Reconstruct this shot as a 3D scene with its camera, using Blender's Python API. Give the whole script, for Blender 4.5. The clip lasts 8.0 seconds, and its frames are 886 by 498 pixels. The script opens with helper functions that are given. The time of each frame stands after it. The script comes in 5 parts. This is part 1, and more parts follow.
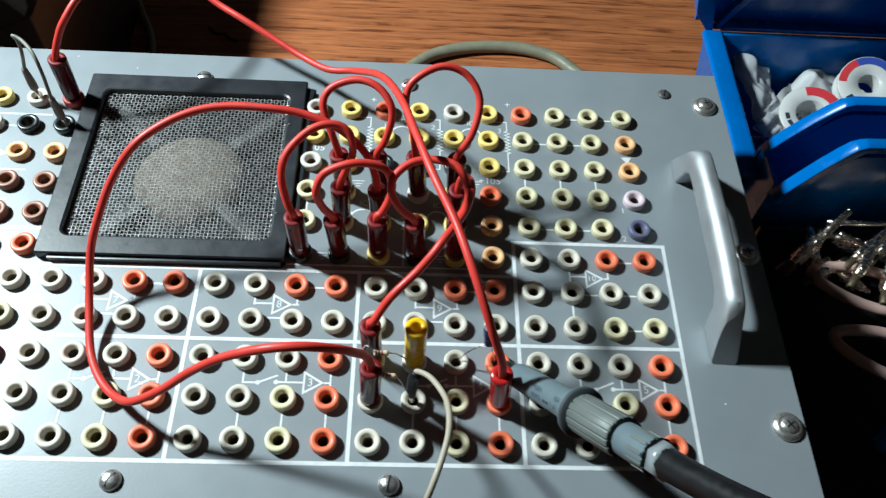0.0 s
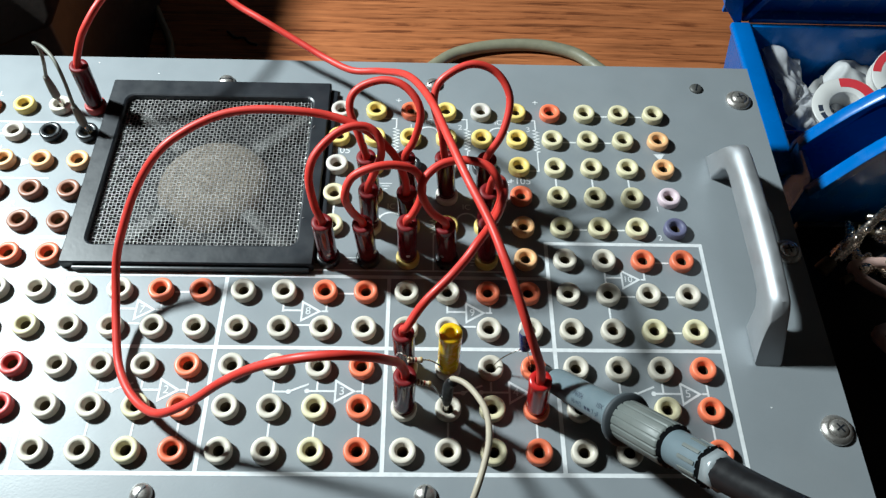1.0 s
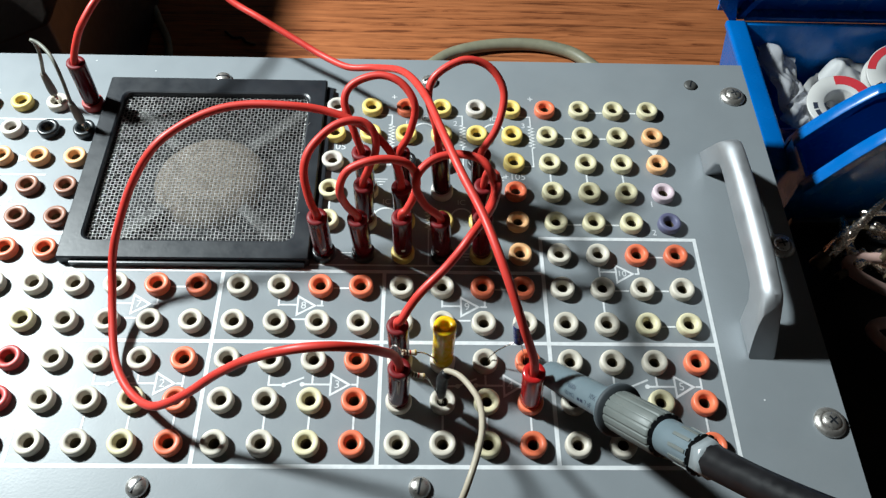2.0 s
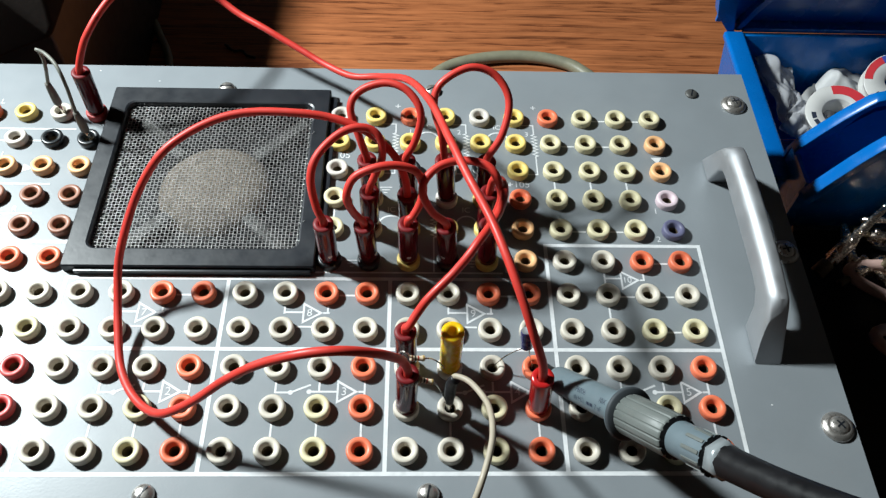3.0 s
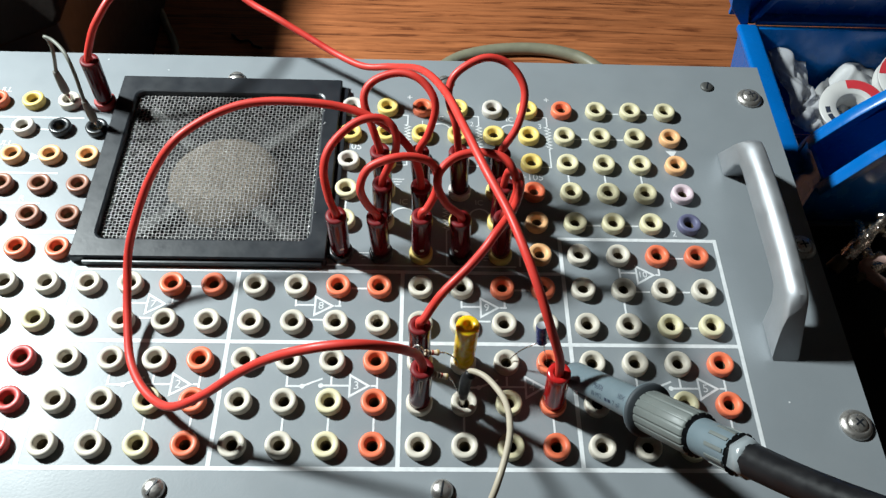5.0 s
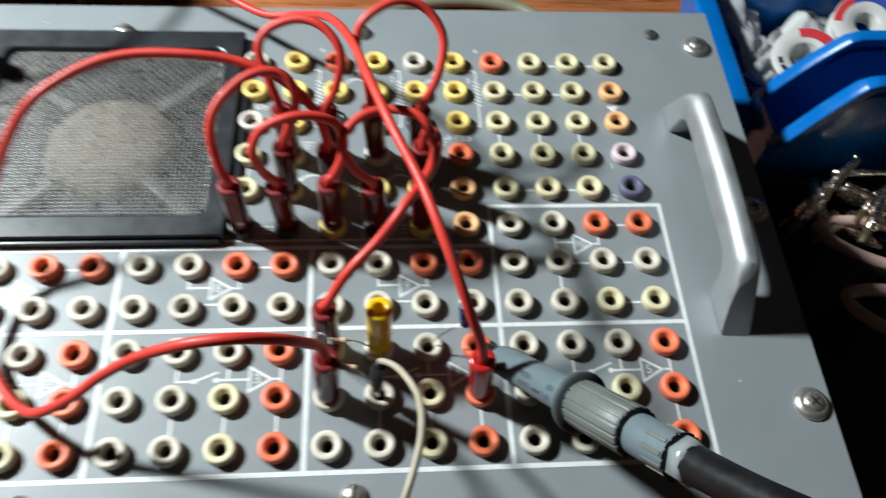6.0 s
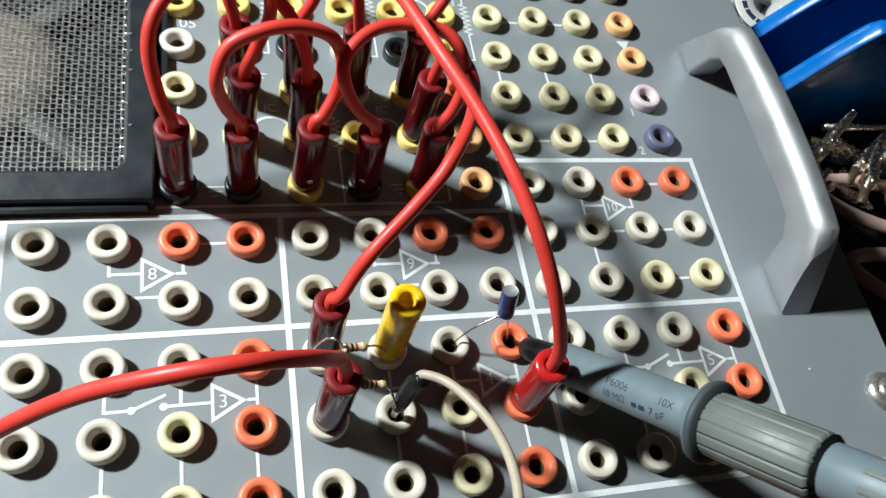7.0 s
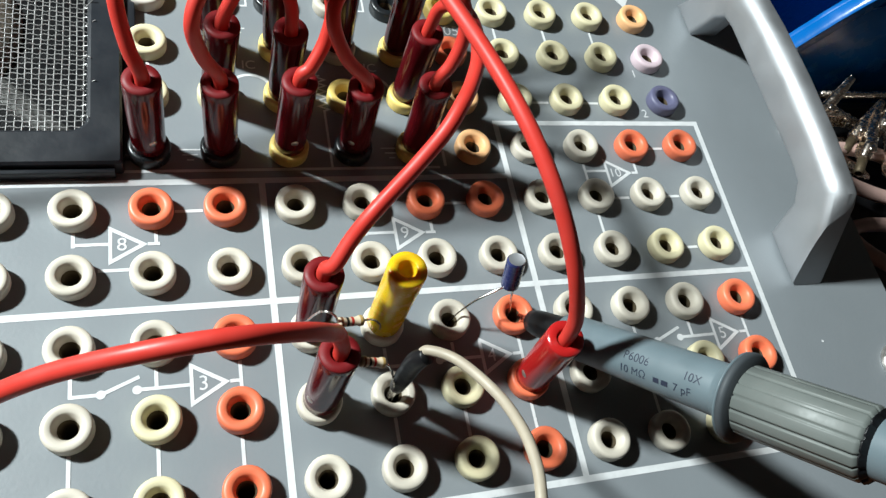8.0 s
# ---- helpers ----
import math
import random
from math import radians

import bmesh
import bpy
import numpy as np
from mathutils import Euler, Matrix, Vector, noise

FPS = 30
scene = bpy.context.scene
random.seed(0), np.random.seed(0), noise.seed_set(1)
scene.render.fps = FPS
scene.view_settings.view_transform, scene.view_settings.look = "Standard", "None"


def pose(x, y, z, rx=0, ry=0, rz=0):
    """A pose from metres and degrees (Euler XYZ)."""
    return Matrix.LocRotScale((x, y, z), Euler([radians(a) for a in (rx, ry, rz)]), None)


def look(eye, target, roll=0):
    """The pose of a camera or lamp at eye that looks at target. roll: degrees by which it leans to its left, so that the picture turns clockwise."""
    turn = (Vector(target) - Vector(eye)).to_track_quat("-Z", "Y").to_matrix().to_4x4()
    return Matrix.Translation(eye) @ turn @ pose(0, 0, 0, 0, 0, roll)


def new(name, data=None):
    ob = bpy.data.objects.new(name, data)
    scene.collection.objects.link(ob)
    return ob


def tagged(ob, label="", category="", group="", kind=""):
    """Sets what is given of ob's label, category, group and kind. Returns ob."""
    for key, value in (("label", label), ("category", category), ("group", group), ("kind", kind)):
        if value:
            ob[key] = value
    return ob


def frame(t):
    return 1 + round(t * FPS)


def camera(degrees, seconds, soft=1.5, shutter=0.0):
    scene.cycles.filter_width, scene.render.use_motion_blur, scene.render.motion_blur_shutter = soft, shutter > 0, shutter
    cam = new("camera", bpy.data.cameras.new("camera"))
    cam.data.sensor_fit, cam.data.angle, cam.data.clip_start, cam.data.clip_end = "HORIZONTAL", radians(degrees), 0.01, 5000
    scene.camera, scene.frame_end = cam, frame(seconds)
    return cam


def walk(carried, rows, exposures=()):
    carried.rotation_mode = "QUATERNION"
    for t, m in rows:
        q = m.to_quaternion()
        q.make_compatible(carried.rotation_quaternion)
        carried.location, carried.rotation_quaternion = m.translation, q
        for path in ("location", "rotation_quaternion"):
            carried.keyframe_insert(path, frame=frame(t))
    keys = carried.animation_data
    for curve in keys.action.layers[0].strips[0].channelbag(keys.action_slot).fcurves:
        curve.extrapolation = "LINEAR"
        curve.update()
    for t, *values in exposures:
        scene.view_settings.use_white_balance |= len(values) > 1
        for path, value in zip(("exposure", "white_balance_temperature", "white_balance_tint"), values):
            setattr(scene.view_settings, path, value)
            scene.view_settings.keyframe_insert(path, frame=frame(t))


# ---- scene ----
cam = camera(59.52, 8.0, soft=1.3, shutter=0.6)
PATH = [
    (0, (0.10050, -0.15734, 0.32694), (0.11395, 0.00484, 0.07492), 5.70),
    (0.5, (0.09482, -0.15088, 0.31935), (0.10433, 0.01213, 0.06768), 3.84),
    (1, (0.09355, -0.15157, 0.31912), (0.10090, 0.01104, 0.06712), 2.90),
    (1.5, (0.09678, -0.15337, 0.31906), (0.10360, 0.00850, 0.06657), 2.76),
    (3, (0.09062, -0.15987, 0.31620), (0.10006, 0.00902, 0.06843), 3.07),
    (3.5, (0.08563, -0.15904, 0.31527), (0.09550, 0.00930, 0.06714), 3.60),
    (4, (0.08226, -0.15944, 0.31487), (0.09184, 0.00948, 0.06713), 3.68),
    (5.5, (0.09050, -0.15294, 0.30545), (0.10022, 0.00931, 0.05330), 3.31),
    (5.8, (0.10029, -0.14075, 0.29583), (0.11287, 0.01660, 0.04071), 3.46),
    (6, (0.10565, -0.13352, 0.28066), (0.12990, 0.02140, 0.02490), 6.89),
    (6.2, (0.09448, -0.12352, 0.26255), (0.13868, 0.02622, 0.00637), 12.97),
    (6.5, (0.07465, -0.10628, 0.23839), (0.13605, 0.03632, -0.01831), 19.36),
    (7, (0.05893, -0.08777, 0.21097), (0.14197, 0.04720, -0.04376), 25.55),
    (7.5, (0.05694, -0.08089, 0.19822), (0.14903, 0.04488, -0.05810), 29.26),
    (8, (0.05614, -0.08220, 0.19203), (0.15017, 0.04463, -0.06306), 29.36),
]
walk(cam, [(t, look(eye, target, roll)) for t, eye, target, roll in PATH],
     [(0, -0.04, 6010, 0), (0.5, -0.02, 6150, 2), (1.5, 0.0, 6340, 5), (3, 0.0, 6440, 7), (5.5, 0.01, 6470, 6), (6.2, 0.07, 6500, 6), (8, 0.12, 6500, 6)])

# ---- world and light ----
world = bpy.data.worlds.new("room_dark")
scene.world = world
world.use_nodes = True
world.node_tree.nodes["Background"].inputs[0].default_value = (0.55, 0.62, 0.8, 1)
world.node_tree.nodes["Background"].inputs[1].default_value = 0.0026

LAMP = (-0.588, 0.341, 0.672)
lamp_data = bpy.data.lights.new("desk_lamp_light", "AREA")
lamp_data.shape, lamp_data.size, lamp_data.energy = "DISK", 0.095, 25.4
lamp_data.color = (0.90, 0.97, 0.985)
lamp_light = new("desk_lamp_light", lamp_data)
lamp_light.matrix_world = look(LAMP, (0.10, 0.05, -0.02))

P = 0.01905  # pitch of the jack field


# ---- materials ----
def mat(name, color, rough=0.5, metal=0.0, var=0.12, scale=60.0, bump=0.0, bscale=400.0, dirt=None, dirt_amount=0.0, island=0.0, coat=0.0, spec=0.5, trans=0.0, sss=0.0, rvar=0.1):
    m = bpy.data.materials.new(name)
    m.use_nodes = True
    nt = m.node_tree
    b = nt.nodes["Principled BSDF"]
    N, L = nt.nodes, nt.links
    co = N.new("ShaderNodeTexCoord")
    n1 = N.new("ShaderNodeTexNoise")
    n1.inputs["Scale"].default_value, n1.inputs["Detail"].default_value = scale, 6
    L.new(co.outputs["Object"], n1.inputs["Vector"])
    ramp = N.new("ShaderNodeMapRange")
    ramp.inputs["From Min"].default_value, ramp.inputs["From Max"].default_value = 0.3, 0.7
    ramp.inputs["To Min"].default_value, ramp.inputs["To Max"].default_value = 1 - var, 1 + var
    L.new(n1.outputs["Fac"], ramp.inputs["Value"])
    mul = N.new("ShaderNodeVectorMath")
    mul.operation = "SCALE"
    mul.inputs[0].default_value = color
    L.new(ramp.outputs["Result"], mul.inputs["Scale"])
    out = mul.outputs["Vector"]
    if island:
        oi = N.new("ShaderNodeObjectInfo")
        r2 = N.new("ShaderNodeMapRange")
        r2.inputs["To Min"].default_value, r2.inputs["To Max"].default_value = 1 - island, 1 + island * 0.6
        L.new(oi.outputs["Random"], r2.inputs["Value"])
        m2 = N.new("ShaderNodeVectorMath")
        m2.operation = "SCALE"
        L.new(out, m2.inputs[0])
        L.new(r2.outputs["Result"], m2.inputs["Scale"])
        out = m2.outputs["Vector"]
    if dirt:
        n2 = N.new("ShaderNodeTexNoise")
        n2.inputs["Scale"].default_value, n2.inputs["Detail"].default_value, n2.inputs["Roughness"].default_value = scale * 0.35, 9, 0.7
        L.new(co.outputs["Object"], n2.inputs["Vector"])
        r3 = N.new("ShaderNodeMapRange")
        r3.inputs["From Min"].default_value, r3.inputs["From Max"].default_value = 0.52, 0.72
        r3.inputs["To Max"].default_value = dirt_amount
        L.new(n2.outputs["Fac"], r3.inputs["Value"])
        mx = N.new("ShaderNodeMixRGB")
        L.new(r3.outputs["Result"], mx.inputs["Fac"])
        L.new(out, mx.inputs["Color1"])
        mx.inputs["Color2"].default_value = (*dirt, 1)
        out = mx.outputs["Color"]
    L.new(out, b.inputs["Base Color"])
    b.inputs["Metallic"].default_value = metal
    rr = N.new("ShaderNodeMapRange")
    rr.inputs["From Min"].default_value, rr.inputs["From Max"].default_value = 0.3, 0.7
    rr.inputs["To Min"].default_value, rr.inputs["To Max"].default_value = max(0.02, rough - rvar), min(1, rough + rvar)
    n3 = N.new("ShaderNodeTexNoise")
    n3.inputs["Scale"].default_value, n3.inputs["Detail"].default_value = scale * 2.3, 4
    L.new(co.outputs["Object"], n3.inputs["Vector"])
    L.new(n3.outputs["Fac"], rr.inputs["Value"])
    L.new(rr.outputs["Result"], b.inputs["Roughness"])
    b.inputs["Specular IOR Level"].default_value = spec
    b.inputs["Coat Weight"].default_value = coat
    b.inputs["Transmission Weight"].default_value = trans
    if sss:
        b.inputs["Subsurface Weight"].default_value = sss
        b.inputs["Subsurface Radius"].default_value = (0.004, 0.002, 0.001)
        b.inputs["Subsurface Scale"].default_value = 0.5
    if bump:
        nb = N.new("ShaderNodeTexNoise")
        nb.inputs["Scale"].default_value, nb.inputs["Detail"].default_value = bscale, 3
        L.new(co.outputs["Object"], nb.inputs["Vector"])
        bp = N.new("ShaderNodeBump")
        bp.inputs["Strength"].default_value, bp.inputs["Distance"].default_value = bump, 0.0004
        L.new(nb.outputs["Fac"], bp.inputs["Height"])
        L.new(bp.outputs["Normal"], b.inputs["Normal"])
    return m


M_PANEL = mat("grey_enamel", (0.198, 0.216, 0.231), 0.40, var=0.05, scale=30, bump=0.1, bscale=900, dirt=(0.28, 0.28, 0.28), dirt_amount=0.12, rvar=0.04, spec=0.5)
M_INK = mat("white_print", (0.60, 0.61, 0.62), 0.55, var=0.08, scale=250, dirt=(0.4, 0.41, 0.42), dirt_amount=0.5)
JACK_MATS = {
    "w": mat("ivory_nylon", (0.56, 0.51, 0.43), 0.52, var=0.05, scale=150, dirt=(0.42, 0.36, 0.27), dirt_amount=0.3, island=0.12),
    "k": mat("cream_nylon", (0.60, 0.54, 0.35), 0.52, var=0.05, scale=150, dirt=(0.42, 0.36, 0.2), dirt_amount=0.3, island=0.1),
    "W": mat("white_nylon", (0.56, 0.515, 0.46), 0.52, var=0.05, scale=150, dirt=(0.45, 0.4, 0.35), dirt_amount=0.25, island=0.06),
    "y": mat("yellow_nylon", (0.76, 0.565, 0.17), 0.46, var=0.05, scale=150, dirt=(0.4, 0.3, 0.1), dirt_amount=0.3, island=0.1),
    "r": mat("orange_red_nylon", (0.72, 0.16, 0.075), 0.46, var=0.06, scale=150, dirt=(0.35, 0.1, 0.06), dirt_amount=0.3, island=0.15),
    "d": mat("crimson_nylon", (0.46, 0.05, 0.045), 0.46, var=0.06, scale=150, dirt=(0.25, 0.05, 0.04), dirt_amount=0.3, island=0.1),
    "o": mat("peach_orange_nylon", (0.76, 0.42, 0.20), 0.46, var=0.05, scale=150, dirt=(0.4, 0.2, 0.1), dirt_amount=0.3, island=0.08),
    "b": mat("brown_nylon", (0.27, 0.115, 0.07), 0.46, var=0.06, scale=150, dirt=(0.16, 0.08, 0.06), dirt_amount=0.3, island=0.1),
    "x": mat("black_nylon", (0.012, 0.014, 0.016), 0.32, var=0.1, scale=150),
    "l": mat("lilac_nylon", (0.58, 0.46, 0.50), 0.46, var=0.05, scale=150, dirt=(0.35, 0.28, 0.3), dirt_amount=0.2),
    "v": mat("violet_blue_nylon", (0.10, 0.10, 0.17), 0.46, var=0.06, scale=150),
}
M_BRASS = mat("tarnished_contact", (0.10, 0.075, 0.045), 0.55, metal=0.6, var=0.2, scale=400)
M_STEEL = mat("nickel_steel", (0.52, 0.49, 0.46), 0.34, metal=0.85, var=0.1, scale=300, dirt=(0.3, 0.25, 0.2), dirt_amount=0.25)
M_CHROME = mat("bright_plated_steel", (0.85, 0.74, 0.65), 0.24, metal=1.0, var=0.12, scale=300, bump=0.8, bscale=260)
M_ALU = mat("cast_aluminium", (0.45, 0.46, 0.48), 0.58, metal=0.9, var=0.035, scale=45, bump=0.3, bscale=150, dirt=(0.46, 0.47, 0.48), dirt_amount=0.15, rvar=0.07)
M_BLACK = mat("black_plastic", (0.0115, 0.0135, 0.0175), 0.38, var=0.15, scale=60, bump=0.08, bscale=600, dirt=(0.04, 0.04, 0.045), dirt_amount=0.15, rvar=0.05)
M_RUBBER = mat("black_rubber", (0.006, 0.006, 0.007), 0.4, spec=0.3, var=0.2, scale=120, bump=0.1)
M_WIRE = mat("red_silicone", (0.54, 0.036, 0.026), 0.46, var=0.06, scale=90, dirt=(0.3, 0.03, 0.03), dirt_amount=0.25, spec=0.4)
M_PLUG = mat("dark_red_plastic", (0.075, 0.0035, 0.006), 0.16, var=0.06, scale=120, spec=0.36, rvar=0.04)
# Lighter, rougher copy of the plug plastic: light glowing through the rim, painted in.
M_PLUG_LIT_TOP = mat("dark_red_plastic_lit_rim", (0.14, 0.006, 0.008), 0.55, spec=0.3, var=0.1, scale=200)
M_PLUG_RED = mat("bright_red_plastic", (0.36, 0.012, 0.012), 0.2, var=0.06, scale=120, rvar=0.05)
M_YELLOW = mat("yellow_plastic", (0.74, 0.47, 0.014), 0.24, var=0.05, scale=120, coat=0.2, sss=0.6)
M_MESH = mat("dull_steel_wire", (0.44, 0.43, 0.425), 0.33, metal=0.6, var=0.15, scale=120, dirt=(0.38, 0.36, 0.33), dirt_amount=0.35)
M_CONE = mat("tan_cone_paper", (0.18, 0.148, 0.115), 0.8, var=0.15, scale=80, bump=0.3, bscale=800)
M_SPOKE = mat("grey_basket_steel", (0.075, 0.074, 0.07), 0.55, metal=0.3, var=0.15, scale=90)
M_FLANGE = mat("dark_grey_rubber", (0.045, 0.052, 0.058), 0.6, var=0.1, scale=120, spec=0.3)
M_PROBE = mat("blue_grey_probe", (0.105, 0.138, 0.155), 0.45, var=0.06, scale=90, dirt=(0.14, 0.17, 0.2), dirt_amount=0.3)
M_GRIP = mat("olive_grey_grip", (0.108, 0.120, 0.113), 0.52, var=0.08, scale=120, dirt=(0.12, 0.12, 0.11), dirt_amount=0.35, bump=0.1)
M_INKBLUE = mat("navy_print", (0.014, 0.02, 0.04), 0.6, var=0.1, scale=300)
M_LEAD = mat("off_white_sleeving", (0.34, 0.29, 0.22), 0.55, var=0.08, scale=200, dirt=(0.28, 0.24, 0.18), dirt_amount=0.4)
M_GREYLEAD = mat("grey_sleeve", (0.13, 0.12, 0.105), 0.5, var=0.12, scale=200)
M_FERRULE = mat("glossy_grey_ferrule", (0.20, 0.22, 0.23), 0.2, var=0.08, scale=120)
M_JUMP = mat("grey_green_sleeving", (0.15, 0.15, 0.125), 0.5, var=0.15, scale=200)
M_TIN = mat("tinned_wire", (0.68, 0.66, 0.62), 0.22, metal=1.0, var=0.08, scale=300)
M_RES = mat("beige_resistor", (0.55, 0.45, 0.32), 0.4, var=0.06, scale=300)
M_BANDS = [mat("band_" + n, c, 0.4) for n, c in (("brown", (0.13, 0.05, 0.02)), ("black", (0.01, 0.01, 0.01)), ("red", (0.4, 0.03, 0.02)), ("gold", (0.45, 0.3, 0.1)))]
M_CAP = mat("dark_blue_sleeve", (0.025, 0.033, 0.12), 0.25, var=0.08, scale=200, coat=0.4)
M_BLUE = mat("blue_polypropylene", (0.0025, 0.115, 0.40), 0.25, var=0.07, scale=40, bump=0.08, bscale=500, spec=0.45)
M_GREENCABLE = mat("olive_grey_cable", (0.20, 0.19, 0.13), 0.5, var=0.1, scale=120, dirt=(0.1, 0.1, 0.08), dirt_amount=0.4)
M_SPOOL = mat("white_spool_plastic", (0.52, 0.51, 0.49), 0.35, var=0.04, scale=100)
M_REDLABEL = mat("red_paper_label", (0.5, 0.03, 0.04), 0.5, var=0.05, scale=150)
M_BLUELABEL = mat("blue_paper_label", (0.03, 0.06, 0.3), 0.5, var=0.05, scale=150)
M_BAG = mat("crumpled_white_bag", (0.40, 0.40, 0.40), 0.4, var=0.08, scale=60, bump=0.1, bscale=120)
M_PINK = mat("dusty_pink_plastic", (0.50, 0.33, 0.29), 0.45, var=0.1, scale=80)
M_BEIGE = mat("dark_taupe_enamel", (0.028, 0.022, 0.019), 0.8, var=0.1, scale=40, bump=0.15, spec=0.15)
M_WALL = mat("dull_wall_paint", (0.14, 0.13, 0.12), 0.85, var=0.06, scale=6)
M_DARKMETAL = mat("dark_chassis", (0.03, 0.03, 0.032), 0.6, var=0.1, scale=50)


def wood_material():
    m = bpy.data.materials.new("oak_desk_veneer")
    m.use_nodes = True
    N, L = m.node_tree.nodes, m.node_tree.links
    b = N["Principled BSDF"]
    co = N.new("ShaderNodeTexCoord")
    mp = N.new("ShaderNodeMapping")
    mp.inputs["Scale"].default_value = (2.6, 34, 34)
    L.new(co.outputs["Object"], mp.inputs["Vector"])
    warp = N.new("ShaderNodeTexNoise")
    warp.inputs["Scale"].default_value, warp.inputs["Detail"].default_value = 1.6, 3
    L.new(mp.outputs["Vector"], warp.inputs["Vector"])
    add = N.new("ShaderNodeVectorMath")
    add.operation = "MULTIPLY_ADD"
    add.inputs[1].default_value = (0.0, 1.3, 0.0)
    L.new(warp.outputs["Color"], add.inputs[0])
    L.new(mp.outputs["Vector"], add.inputs[2])
    grain = N.new("ShaderNodeTexNoise")
    grain.inputs["Scale"].default_value, grain.inputs["Detail"].default_value, grain.inputs["Roughness"].default_value = 6.5, 8, 0.64
    L.new(add.outputs["Vector"], grain.inputs["Vector"])
    ramp = N.new("ShaderNodeValToRGB")
    e = ramp.color_ramp.elements
    e[0].position, e[0].color = 0.34, (0.15, 0.042, 0.014, 1)
    e[1].position, e[1].color = 0.66, (0.43, 0.146, 0.053, 1)
    mid = ramp.color_ramp.elements.new(0.44)
    mid.color = (0.32, 0.103, 0.036, 1)
    stretch = N.new("ShaderNodeMapping")
    stretch.inputs["Scale"].default_value = (0.10, 1.0, 1.0)
    L.new(co.outputs["Object"], stretch.inputs["Vector"])
    wave = N.new("ShaderNodeTexWave")
    wave.wave_type, wave.bands_direction, wave.wave_profile = "BANDS", "Y", "SAW"
    wave.inputs["Scale"].default_value, wave.inputs["Distortion"].default_value = 30.0, 9.0
    wave.inputs["Detail"].default_value, wave.inputs["Detail Scale"].default_value, wave.inputs["Detail Roughness"].default_value = 4.0, 1.2, 0.6
    L.new(stretch.outputs["Vector"], wave.inputs["Vector"])
    both = N.new("ShaderNodeMath")
    both.operation = "MULTIPLY_ADD"
    both.inputs[1].default_value = 0.17
    L.new(wave.outputs["Fac"], both.inputs[0])
    lower = N.new("ShaderNodeMath")
    lower.operation = "SUBTRACT"
    lower.inputs[1].default_value = 0.085
    L.new(grain.outputs["Fac"], lower.inputs[0])
    L.new(lower.outputs["Value"], both.inputs[2])
    L.new(both.outputs["Value"], ramp.inputs["Fac"])
    pore = N.new("ShaderNodeTexNoise")
    mp2 = N.new("ShaderNodeMapping")
    mp2.inputs["Scale"].default_value = (14, 420, 420)
    L.new(co.outputs["Object"], mp2.inputs["Vector"])
    L.new(mp2.outputs["Vector"], pore.inputs["Vector"])
    pore.inputs["Scale"].default_value, pore.inputs["Detail"].default_value = 1.0, 3
    pr = N.new("ShaderNodeMapRange")
    pr.inputs["From Min"].default_value, pr.inputs["From Max"].default_value = 0.3, 0.55
    pr.inputs["To Min"].default_value = 0.66
    L.new(pore.outputs["Fac"], pr.inputs["Value"])
    sc = N.new("ShaderNodeVectorMath")
    sc.operation = "SCALE"
    L.new(ramp.outputs["Color"], sc.inputs[0])
    L.new(pr.outputs["Result"], sc.inputs["Scale"])
    L.new(sc.outputs["Vector"], b.inputs["Base Color"])
    b.inputs["Roughness"].default_value = 0.45
    bp = N.new("ShaderNodeBump")
    bp.inputs["Strength"].default_value, bp.inputs["Distance"].default_value = 0.3, 0.0005
    L.new(pore.outputs["Fac"], bp.inputs["Height"])
    L.new(bp.outputs["Normal"], b.inputs["Normal"])
    return m


M_WOOD = wood_material()


# ---- mesh helpers ----
def mesh_of(name, bm, material, smooth=True, sharp=0.7):
    if smooth:
        for f in bm.faces:
            f.smooth = True
        for ed in bm.edges:
            if len(ed.link_faces) == 2 and ed.calc_face_angle(0) > sharp:
                ed.smooth = False
    me = bpy.data.meshes.new(name)
    bm.to_mesh(me)
    bm.free()
    for one in material if isinstance(material, (list, tuple)) else [material]:
        me.materials.append(one)
    return me


def part(name, bm, material, parent=None, label="", at=None, smooth=True):
    me = bm if isinstance(bm, bpy.types.Mesh) else mesh_of(name, bm, material, smooth)
    ob = new(name, me)
    if parent is not None:
        ob.parent = parent
    if at is not None:
        ob.matrix_basis = at
    if label:
        tagged(ob, label)
    return ob


def thing(name, label, category, at=None, group="", kind=""):
    ob = new(name)
    ob.empty_display_size = 0.01
    if at is not None:
        ob.matrix_basis = at
    return tagged(ob, label, category, group, kind)


def box(bm, x0, x1, y0, y1, z0, z1, bevel=0.0, seg=2):
    vs = [bm.verts.new((x, y, z)) for z in (z0, z1) for y in (y0, y1) for x in (x0, x1)]
    quads = [(0, 2, 3, 1), (4, 5, 7, 6), (0, 1, 5, 4), (2, 6, 7, 3), (0, 4, 6, 2), (1, 3, 7, 5)]
    fs = [bm.faces.new([vs[i] for i in q]) for q in quads]
    if bevel:
        es = list({e for f in fs for e in f.edges})
        bmesh.ops.bevel(bm, geom=es, offset=bevel, segments=seg, affect="EDGES", profile=0.6)
    return bm


